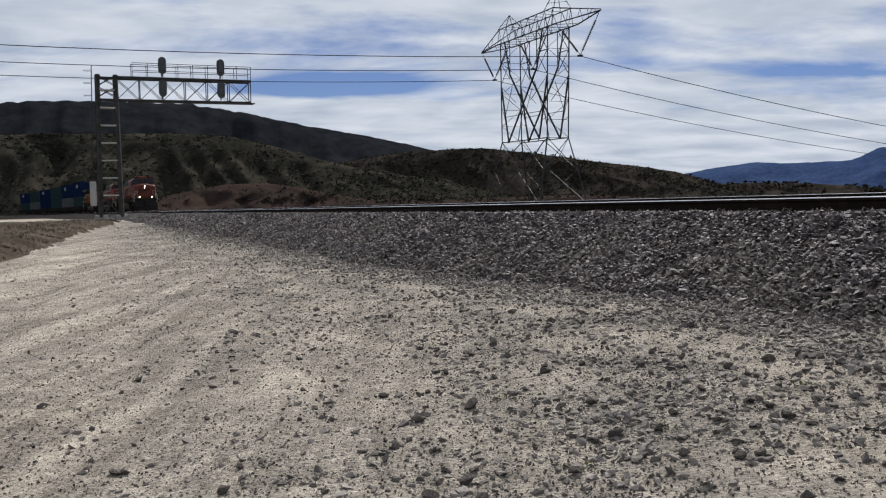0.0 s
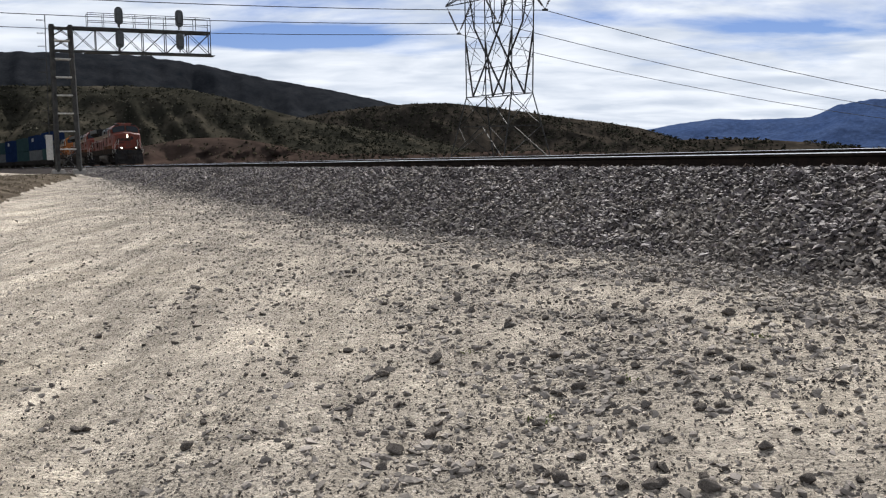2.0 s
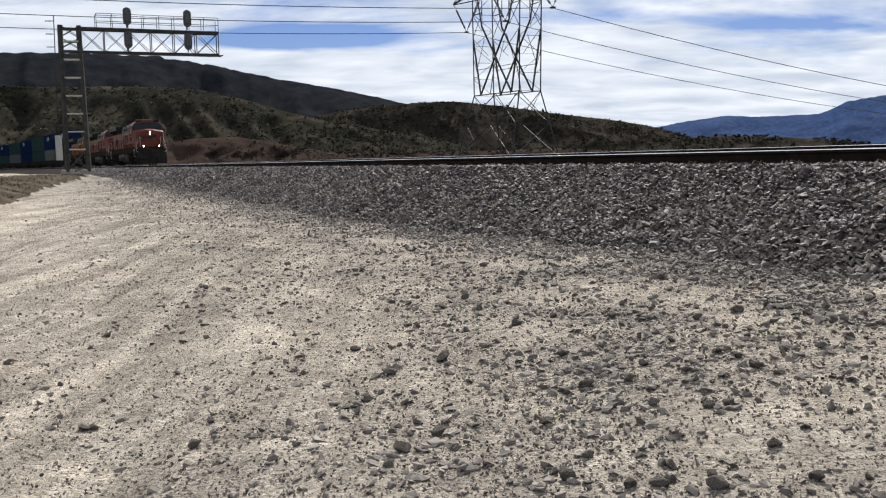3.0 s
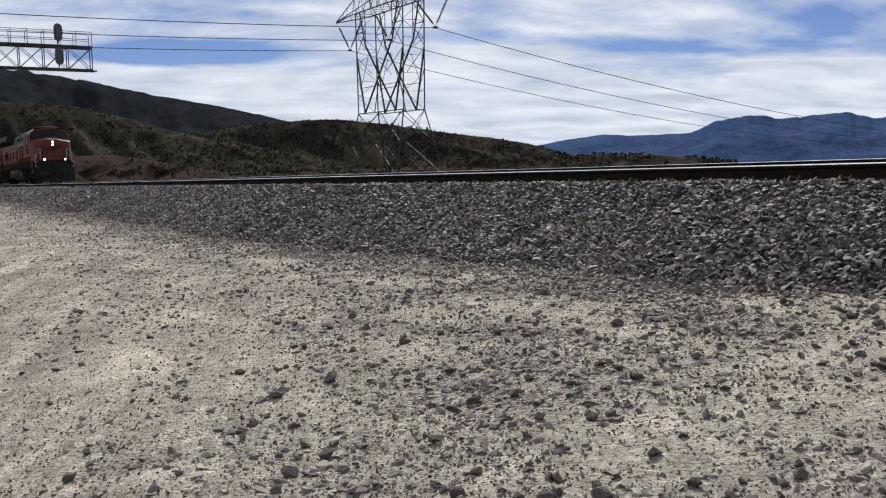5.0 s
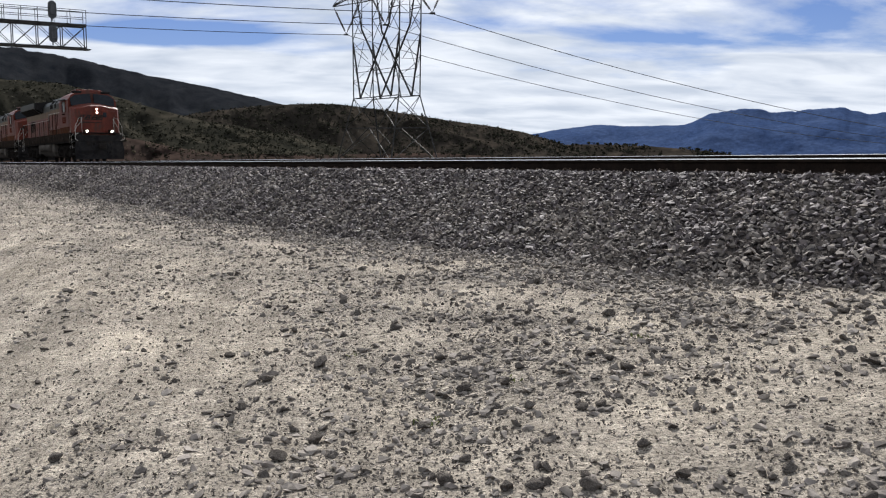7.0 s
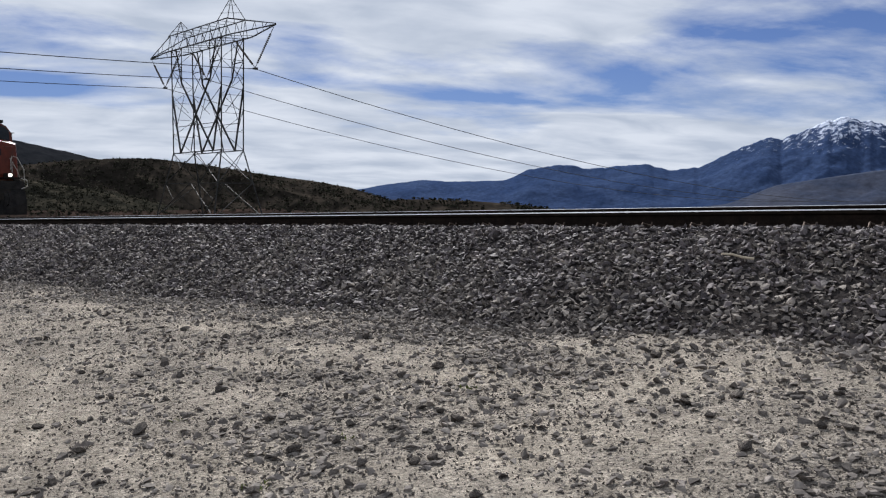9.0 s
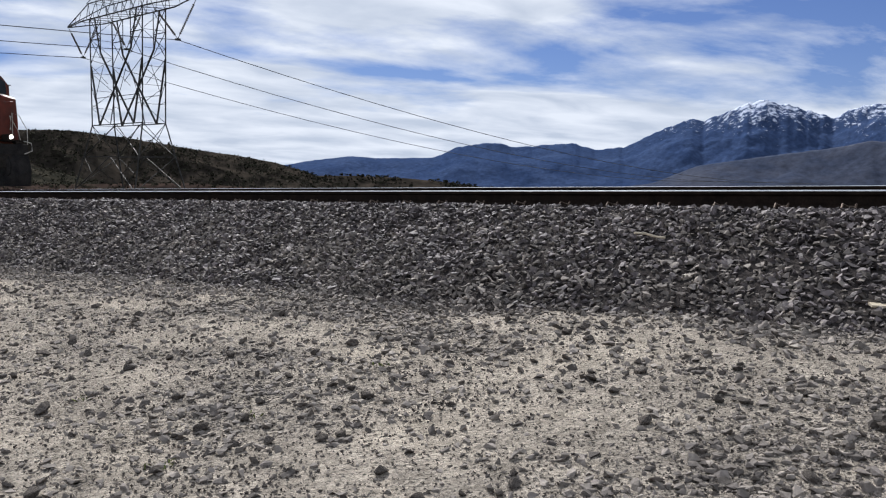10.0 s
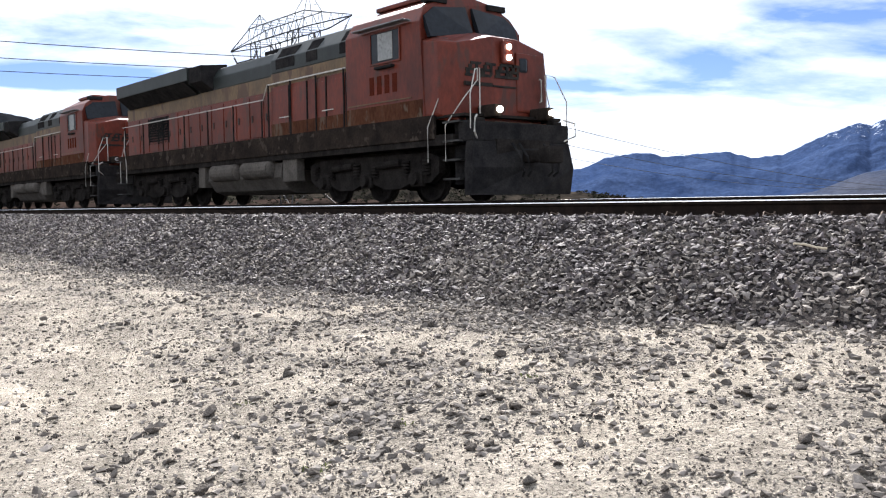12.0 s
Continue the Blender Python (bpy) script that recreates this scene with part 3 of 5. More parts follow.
ridge("foothills", [(33, -1.0), (37.6, -0.4), (40.2, 0.7), (44.7, 1.4), (47.7, 1.8), (49.6, 2.2), (56, 2.0), (80, 1)], 3100, 2750, M["foothill"], "bare foothills below the far mountains, haze put into their blue-grey colour", 0.2, -90, 220, 30, 0.06, 0.02, 1.2, seed=5)
ridge("far_hill", [(-70, 3), (-45, 4.2), (-32, 4.4), (-25.7, 4.85), (-24.8, 5.0), (-21.8, 5.1), (-18.7, 5.1), (-15.5, 5.0), (-12.2, 4.5), (-8.5, 3.7), (-5.0, 3.1), (-2.2, 2.5), (0.6, 1.8), (6, 0.8), (10, 0)], 2300, 1880, M["hill_far"], "long brush-covered mountain slope with its shade put into a dark colour", 0.1, -20, 300, 30, 0.2, 0.1, 0.5, seed=9)
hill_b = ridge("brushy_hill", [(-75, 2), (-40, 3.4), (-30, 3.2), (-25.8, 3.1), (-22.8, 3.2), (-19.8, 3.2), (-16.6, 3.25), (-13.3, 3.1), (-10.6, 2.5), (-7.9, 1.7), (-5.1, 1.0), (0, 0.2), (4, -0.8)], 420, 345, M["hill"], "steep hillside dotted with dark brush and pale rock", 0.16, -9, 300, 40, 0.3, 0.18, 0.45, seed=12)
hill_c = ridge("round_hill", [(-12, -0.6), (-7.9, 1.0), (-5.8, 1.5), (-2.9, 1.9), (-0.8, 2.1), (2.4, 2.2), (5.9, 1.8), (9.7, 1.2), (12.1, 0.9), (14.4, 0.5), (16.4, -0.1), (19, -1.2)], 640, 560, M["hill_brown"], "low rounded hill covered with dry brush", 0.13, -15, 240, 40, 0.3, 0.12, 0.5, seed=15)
hill_d = ridge("low_ridge", [(11, -1.3), (14.7, -0.55), (16.3, -0.25), (18.9, -0.2), (22.0, -0.3), (25.3, -0.55), (28, -0.9), (33, -1.2)], 900, 830, M["hill_brown"], "low brushy ridge in the valley", 0.12, -24, 110, 18, 0.3, seed=18)
bank = ridge("earth_bank", [(-20, -1.2), (-16, -0.3), (-13.5, 0.15), (-11, 0.2), (-9, -0.1), (-7, -0.55), (-4, -0.9), (2, -0.95), (9, -0.8), (14, -1.1), (18, -1.6)], 225, 195, M["hill_red"], "reddish bare earth bank behind the tracks", 0.2, -6, 200, 24, 0.2, 0.3, 0.6, seed=21)


# ---- the two tracks ----
RAIL_PROF = [(-0.076, -0.186), (0.076, -0.186), (0.076, -0.174), (0.02, -0.152), (0.0095, -0.14), (0.0095, -0.055), (0.03, -0.042), (0.037, -0.036), (0.037, -0.008), (0.029, 0.0), (-0.029, 0.0), (-0.037, -0.008), (-0.037, -0.036), (-0.03, -0.042), (-0.0095, -0.055), (-0.0095, -0.14), (-0.02, -0.152), (-0.076, -0.174)]


def rail_mesh():
    me = bpy.data.meshes.new("rail")
    v, f, mi = [], [], []
    n = len(RAIL_PROF)
    ys = [-140.0, 70.0] + [80.0 + 10 * i for i in range(36)]
    for y in ys:
        v += [(x + curve_p(y), y, z) for x, z in RAIL_PROF]
    for k in range(len(ys) - 1):
        for i in range(n):
            f.append((k * n + i, k * n + (i + 1) % n, (k + 1) * n + (i + 1) % n, (k + 1) * n + i))
            mi.append(1 if 7 < i < 11 else 0)
    f += [tuple(range(n))[::-1], tuple(range(len(v) - n, len(v)))]
    mi += [0, 0]
    me.from_pydata(v, [], f)
    me.materials.append(M["rail_side"])
    me.materials.append(M["rail_head"])
    me.polygons.foreach_set("material_index", mi)
    bm = bmesh.new()
    bm.from_mesh(me)
    bmesh.ops.recalc_face_normals(bm, faces=bm.faces[:])
    bm.to_mesh(me)
    return me


def tie_mesh():
    bm = bmesh.new()
    box(bm, -1.3, 1.3, -0.13, 0.13, -0.42, -0.19, 0.02)
    return mesh_of("tie", bm, M["tie"])


def clip_mesh():
    bm = bmesh.new()
    box(bm, -0.16, 0.16, -0.085, 0.085, -0.195, -0.178)
    for sx in (-1, 1):
        pipe(bm, [(sx * 0.15, -0.06, -0.165), (sx * 0.12, -0.06, -0.125), (sx * 0.06, -0.03, -0.15), (sx * 0.06, 0.03, -0.15), (sx * 0.12, 0.06, -0.125), (sx * 0.15, 0.06, -0.165)], 0.011, 5)
    return mesh_of("rail_clip", bm, M["clip"])


RAIL_ME, TIE_ME, CLIP_ME = rail_mesh(), tie_mesh(), clip_mesh()


def build_track(p, label, ties, dz):
    tr = tagged(new("railway_track"), label, "railway track", "main line tracks", "structure")
    tr.matrix_basis = track_pose(0, p, dz)
    for sx in (-1, 1):
        r = new("rail", RAIL_ME)
        r.parent, r.matrix_basis = tr, pose(sx * GAUGE, 0, 0)
    for i in range(*ties):
        t = new("tie", TIE_ME)
        t.parent, t.matrix_basis = tr, pose(0, i * 0.61 + 0.2, 0)
        for sx in (-1, 1):
            c = new("rail_clip", CLIP_ME)
            c.parent, c.matrix_basis = t, pose(sx * GAUGE, 0, 0)
    v, f = [], []
    for i in list(range(-200, ties[0])) + list(range(ties[1], 620)):
        y, b = i * 0.61 + 0.2, len(v)
        v += [(x + curve_p(y), y + dy, z) for z in (-0.42, -0.19) for x, dy in ((-1.3, -0.13), (1.3, -0.13), (1.3, 0.13), (-1.3, 0.13))]
        f += [(b + 4, b + 5, b + 6, b + 7), (b, b + 1, b + 5, b + 4), (b + 1, b + 2, b + 6, b + 5), (b + 2, b + 3, b + 7, b + 6), (b + 3, b, b + 4, b + 7)]
    rest = raw("far_ties", v, f, M["tie"])
    rest.parent = tr
    tagged(rest, kind="stuff")
    return tr


build_track(P1, "near main track with polished rails on concrete ties", (-14, 60), -0.03)
build_track(P2, "far main track on concrete ties carrying the train", (-14, 40), 0.02)
# ---- stones ----
def rock_templates(n, seed, flat, points):
    """Angular rocks: hulls of a few random points."""
    rng = np.random.default_rng(seed)
    out = []
    while len(out) < n:
        bm = bmesh.new()
        for _ in range(points):
            d = rng.normal(0, 1, 3)
            d /= np.linalg.norm(d)
            bm.verts.new(d * rng.uniform(0.75, 1.15) * np.array([1.15, 0.9, flat]))
        r = bmesh.ops.convex_hull(bm, input=bm.verts[:])
        bmesh.ops.delete(bm, geom=[v for v in bm.verts if not v.link_faces], context="VERTS")
        bmesh.ops.triangulate(bm, faces=bm.faces[:])
        bmesh.ops.recalc_face_normals(bm, faces=bm.faces[:])
        bm.verts.index_update()
        out.append((np.array([q.co[:] for q in bm.verts]), np.array([[q.index for q in fc.verts] for fc in bm.faces])))
        bm.free()
    return out


def scatter(name, places, mat, seed, label, category, flat=0.7, tilt=0.5, sink=0.25, points=10):
    """Many rocks in one mesh; places: rows of x, y, z, radius."""
    rng = np.random.default_rng(seed)
    tem = rock_templates(16, seed, flat, points)
    P_all = np.array(places)
    pick = rng.integers(0, len(tem), len(P_all))
    VV, FF, base = [], [], 0
    for i, (tv, tf) in enumerate(tem):
        P = P_all[pick == i]
        n, k = len(P), len(tv)
        if not n:
            continue
        a = rng.uniform(0, 2 * np.pi, n)
        tx, ty = rng.normal(0, tilt, n), rng.normal(0, tilt, n)
        ca, sa_, cx, sx, cy, sy = (w[:, None] for w in (np.cos(a), np.sin(a), np.cos(tx), np.sin(tx), np.cos(ty), np.sin(ty)))
        x, y, z = (np.repeat(tv[None, :, c], n, 0) for c in range(3))
        y, z = y * cx - z * sx, y * sx + z * cx
        x, z = x * cy + z * sy, -x * sy + z * cy
        x, y = x * ca - y * sa_, x * sa_ + y * ca
        V = np.stack([x, y, z], 2) * P[:, 3][:, None, None] + P[:, None, :3]
        V[:, :, 2] += (P[:, 3] * (0.5 - sink))[:, None]
        VV.append(V.reshape(-1, 3))
        FF.append((tf[None] + (base + np.arange(n) * k)[:, None, None]).reshape(-1, 3))
        base += n * k
    V, F = np.concatenate(VV), np.concatenate(FF)
    me = bpy.data.meshes.new(name)
    me.vertices.add(len(V))
    me.vertices.foreach_set("co", V.reshape(-1).astype(np.float32))
    me.loops.add(len(F) * 3)
    me.loops.foreach_set("vertex_index", F.reshape(-1).astype(np.int32))
    me.polygons.add(len(F))
    me.polygons.foreach_set("loop_start", (np.arange(len(F)) * 3).astype(np.int32))
    me.materials.append(mat)
    me.polygons.foreach_set("use_smooth", [False] * len(F))
    me.update(calc_edges=True)
    return tagged(new(name, me), label, category, kind="stuff")


def ballast_places(s0, s1, per_m2, r0, r1, rng):
    out = []
    n = int((s1 - s0) * 2.9 * per_m2)
    for _ in range(n):
        s = rng.uniform(s0, s1)
        q = rng.uniform(0, 1)
        foot = TOE_P - 0.4 + toe_shift(s)
        p = foot - 0.1 + q * (P1 - 1.15 - foot + 0.1)
        x, y = xy(s, p + curve_p(s))
        toe = ground_z(*xy(s, foot), False) - 0.06
        z = float(np.interp(p, [foot, P1 - 1.45, P1], [toe, rail_z(s) - 0.22, rail_z(s) - 0.2]))
        out.append((x, y, z + 0.03 * noise.noise((x * 1.7, y * 1.7, 2)), rng.uniform(r0, r1) * (0.8 if rng.random() < 0.6 else 1.15)))
    return out


def top_places(rng):
    out = []
    for _ in range(5200):
        s, p = rng.uniform(-6, 30), rng.uniform(P1 - 1.4, P1 + 3.2)
        if abs(abs(p - P1) - GAUGE) < 0.11:
            continue
        out.append((*xy(s, p), rail_z(s) - 0.215, rng.uniform(0.02, 0.035)))
    return out


def rubble_places(n, r0, r1, power, rng, bias):
    """Loose stones on the dirt: patchy, denser towards the ballast."""
    out = []
    while len(out) < n:
        a, d = radians(rng.uniform(-30, 54)), 3.0 * (34 / 3.0) ** rng.uniform(0, 1)
        x, y = d * math.sin(a), d * math.cos(a)
        s, p = sp(x, y)
        if p > TOE_P + 0.5 or p < -7:
            continue
        if rng.random() > (1 - bias) * 0.4 + bias * stoniness(s, p):
            continue
        out.append((x, y, ground_z(x, y), r0 + (r1 - r0) * rng.random() ** power))
    return out


def spill_places(n, rng):
    """Ballast that has rolled down past the foot of the bank."""
    out = []
    while len(out) < n:
        s = -6 + 60 * rng.random() ** 1.5
        p = TOE_P + 0.35 + toe_shift(s) + 0.5 * noise.noise((s * 1.5, 8.1, 0)) - rng.exponential(0.8)
        x, y = xy(s, p)
        if rng.random() > 0.25 + stoniness(s, p):
            continue
        out.append((x, y, ground_z(x, y), 0.014 + 0.032 * rng.random() ** 1.3))
    return out


def build_stones():
    rng = np.random.default_rng(3)
    bank_stones = ballast_places(-5.5, 13, 520, 0.021, 0.046, rng) + ballast_places(13, 34, 340, 0.026, 0.05, rng) + ballast_places(34, 100, 95, 0.04, 0.07, rng)
    clean, dusty = [], []
    for q in bank_stones:
        p = sp(q[0], q[1])[1] - curve_p(sp(q[0], q[1])[0])
        low = max(0.0, 1 - (p - TOE_P + 0.3) / 2.4)
        (dusty if rng.random() < 0.08 + 0.9 * low * (0.6 + noise.noise((q[0] * 0.8, q[1] * 0.8, 21))) else clean).append(q)
    scatter("ballast_stones", clean + top_places(rng), M["stone_ballast"], 4, "angular grey crushed rocks heaped on the embankment", "gravel", 0.55, 0.45, 0.1, 8)
    scatter("dusty_ballast", dusty + spill_places(26000, rng), M["stone_rubble"], 5, "dusty crushed rocks spilled at the foot of the bank", "gravel", 0.55, 0.5, 0.2, 8)
    scatter("rubble", rubble_places(16500, 0.008, 0.04, 2.4, rng, 1.0), M["stone_rubble"], 6, "scattered grey and tan stones on the dirt", "gravel", 0.46, 0.3, 0.3, 8)
    road = []
    while len(road) < 26000:
        q, p = 3 + 42 * rng.random() ** 1.7, rng.uniform(-6, 4)
        x, y = xy(q, p)
        if noise.noise((p * 1.4 - 0.15 * q, q * 0.1, 6)) + 0.15 < rng.uniform(-0.35, 0.35):
            continue
        road.append((x, y, ground_z(x, y), 0.004 + 0.013 * rng.random() ** 2))
    scatter("road_gravel", road, M["pebble"], 7, "grey gravel thrown up between the wheel tracks", "gravel", 0.7, 0.4, 0.0, 6)
    scatter("pebbles", rubble_places(38000, 0.004, 0.0125, 1.6, rng, 0.4), M["pebble"], 8, "fine pebbles strewn over the dusty road", "gravel", 0.7, 0.4, 0.0, 6)


ROCKS = [(-0.30, 4.78, 0.034), (-1.11, 4.28, 0.043), (1.43, 3.58, 0.050), (1.66, 4.96, 0.037), (3.02, 5.96, 0.046), (2.97, 5.14, 0.052), (-0.24, 7.55, 0.038), (1.34, 4.12, 0.039), (1.44, 4.13, 0.042), (1.39, 4.67, 0.038), (2.12, 5.96, 0.068), (0.56, 3.46, 0.047), (0.77, 3.31, 0.043), (0.13, 3.92, 0.031), (-0.03, 4.36, 0.031), (-0.15, 5.98, 0.034), (0.12, 5.47, 0.070), (2.02, 7.48, 0.049), (2.47, 5.65, 0.039), (3.46, 5.30, 0.056), (1.85, 3.15, 0.041), (1.45, 3.22, 0.040), (0.94, 3.32, 0.032), (-0.10, 3.93, 0.047), (2.70, 3.43, 0.050), (2.83, 3.86, 0.040), (2.86, 2.57, 0.050), (3.27, 3.39, 0.039), (3.18, 3.47, 0.042), (3.12, 2.69, 0.040)]


def build_rocks():
    """The larger loose rocks that lie singly on the dirt."""
    rng = np.random.default_rng(12)
    meshes = []
    for i in range(10):
        bm = bmesh.new()
        for _ in range(15):
            d = Vector(rng.normal(0, 1, 3)).normalized()
            bm.verts.new(d * rng.uniform(0.8, 1.2) * (1 if d.z > -0.3 else 0.8))
        bmesh.ops.convex_hull(bm, input=bm.verts[:])
        bmesh.ops.delete(bm, geom=[v for v in bm.verts if not v.link_faces], context="VERTS")
        bmesh.ops.bevel(bm, geom=bm.edges[:], offset=0.07, segments=1, affect="EDGES")
        bmesh.ops.recalc_face_normals(bm, faces=bm.faces[:])
        for v in bm.verts:
            v.co.z *= 0.72
        meshes.append(mesh_of("stone", bm, M["stone_obj"]))
    spots = list(ROCKS)
    while len(spots) < 290:
        a, d = radians(rng.uniform(-28, 52)), rng.uniform(3.4, 11)
        x, y = d * math.sin(a), d * math.cos(a)
        s, p = sp(x, y)
        if p > TOE_P or rng.random() > 0.05 + stoniness(s, p):
            continue
        spots.append((x, y, 0.02 + 0.034 * rng.random() ** 2))
    for i, (x, y, r) in enumerate(spots):
        r *= 0.85
        ob = new("stone", meshes[i % 10])
        ob.parent = ground
        ob.matrix_basis = Matrix.LocRotScale((x, y, ground_z(x, y) + r * 0.35), Euler((rng.normal(0, 0.25), rng.normal(0, 0.25), rng.uniform(0, 6.3))), (r * rng.uniform(0.9, 1.25), r, r))


def litter():
    """A weathered stick on the ballast and a pale scrap of board at its foot."""
    bm = bmesh.new()
    pipe(bm, [(-0.13, 0, 0.01), (-0.04, 0.012, 0.025), (0.06, 0.0, 0.02), (0.14, -0.015, 0.03)], 0.011, 7)
    st = part("wooden_stick", bm, M["pale_wood"], m=pose(5.09, 6.56, 0.965, 0, 12, -35))
    tagged(st, "pale weathered wooden stick lying on the crushed rock", "stick")
    bm = bmesh.new()
    box(bm, -0.09, 0.09, -0.03, 0.03, -0.009, 0.009, 0.003)
    bd = part("wooden_board", bm, M["pale_wood"], m=pose(5.35, 4.32, 0.65, 14, 4, -20))
    tagged(bd, "short pale scrap of board on the stones", "board")


M["pale_wood"] = material("bleached_wood", [(0.42, 0.36, 0.27), (0.58, 0.5, 0.38)], 6, 0.8, stretch=(0.3, 3, 3))
litter()


def weeds():
    """Small green weeds between the stones."""
    rng = np.random.default_rng(50)
    bm = bmesh.new()
    for k in range(14):
        a, lean, h, w = rng.uniform(0, 6.3), rng.uniform(0.012, 0.04), rng.uniform(0.01, 0.03), rng.uniform(0.002, 0.004)
        dx, dy = math.cos(a), math.sin(a)
        o = Vector((rng.normal(0, 0.03), rng.normal(0, 0.03), 0))
        v = [bm.verts.new(o + Vector(c)) for c in ((-dy * w, dx * w, 0), (dy * w, -dx * w, 0), (dx * lean * 0.6 + dy * w * 1.3, dy * lean * 0.6 - dx * w * 1.3, h * 0.7), (dx * lean, dy * lean, h), (dx * lean * 0.6 - dy * w * 1.3, dy * lean * 0.6 + dx * w * 1.3, h * 0.7))]
        bm.faces.new(v)
    first = part("weed", bm, M["weed"])
    tagged(first, "small yellow-green weed sprouting between the stones", "weed", "roadside weeds")
    spots = ((1.12, 4.67), (0.62, 4.2), (2.05, 5.2), (0.35, 5.6))
    for i, (x, y) in enumerate(spots):
        m = pose(x, y, ground_z(x, y), 0, 0, i * 77)
        if i:
            copy_thing(first, m)
        else:
            first.matrix_basis = m


weeds()


# ---- brush on the hills ----
def brush(name, host, count, r0, r1, b0, b1, seed, label, mat="bush"):
    """Clumps of leaves standing on a hillside."""
    rng = np.random.default_rng(seed)
    co = np.array([v.co[:] for v in host.data.vertices])
    polys = [p.vertices[:] for p in host.data.polygons]
    d = np.hypot(co[:, 0], co[:, 1])
    places = []
    while len(places) < count:
        q = polys[rng.integers(0, len(polys))]
        w = rng.dirichlet(np.ones(4))
        x, y, z = (co[list(q)] * w[:, None]).sum(0)
        if not b0 < math.hypot(x, y) < b1:
            continue
        if noise.noise((x * 0.03, y * 0.03, seed)) < rng.uniform(-0.5, 0.25):
            continue
        r = r0 + (r1 - r0) * rng.random() ** 2
        for _ in range(rng.integers(2, 5)):
            places.append((x + rng.normal(0, r * 0.6), y + rng.normal(0, r * 0.6), z + rng.uniform(0, r * 0.5), r * rng.uniform(0.4, 0.8)))
    return scatter(name, places, M[mat], seed, label, "brush", 0.85, 0.4, 0.1, 6)


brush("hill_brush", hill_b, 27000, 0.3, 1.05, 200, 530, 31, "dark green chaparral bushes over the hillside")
brush("hill_shrubs", hill_b, 9000, 0.3, 0.9, 200, 530, 36, "pale dry shrubs between the bushes", "shrub")
brush("hill_shrubs", hill_c, 5000, 0.4, 1.0, 300, 770, 37, "pale dry shrubs on the rounded hill", "shrub")
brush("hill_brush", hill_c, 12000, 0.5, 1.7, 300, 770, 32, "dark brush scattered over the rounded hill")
brush("hill_brush", hill_d, 2600, 1.2, 3.4, 480, 910, 33, "dark bushes along the low ridge")
brush("bank_brush", bank, 3500, 0.2, 0.7, 120, 230, 34, "low dry shrubs on the red bank")
brush("bank_brush", bank, 700, 0.3, 0.7, 120, 230, 35, "pale tufts of dry grass on the bank", "drygrass")


def build_grass():
    """Dry grass on the rise beside the road."""
    rng = np.random.default_rng(40)
    v, f = [], []
    for _ in range(9000):
        s, p = 19 + 55 * rng.random() ** 1.4, rng.uniform(-12, 6)
        x, y = xy(s, p)
        if rise(s, p) < 0.25 or noise.noise((x * 0.6, y * 0.6, 1)) < rng.uniform(-0.5, 0.3):
            continue
        z = ground_z(x, y)
        for _ in range(5):
            a, h, w = rng.uniform(0, 6.3), rng.uniform(0.03, 0.13), 0.012
            dx, dy = math.cos(a), math.sin(a)
            ox, oy = rng.normal(0, 0.05, 2)
            lean = rng.uniform(0.02, 0.14)
            b = len(v)
            v += [(x + ox - dy * w, y + oy + dx * w, z), (x + ox + dy * w, y + oy - dx * w, z), (x + ox + dx * lean, y + oy + dy * lean, z + h)]
            f.append((b, b + 1, b + 2))
    tagged(raw("dry_grass", v, f, M["drygrass"]), "dry brown grass tufts on the rise beside the road", "grass", kind="stuff")


build_grass()


# ---- cantilever signal ----
M["head"] = material("grey_signal_case", [(0.06, 0.063, 0.066), (0.1, 0.104, 0.108)], 3, 0.6)

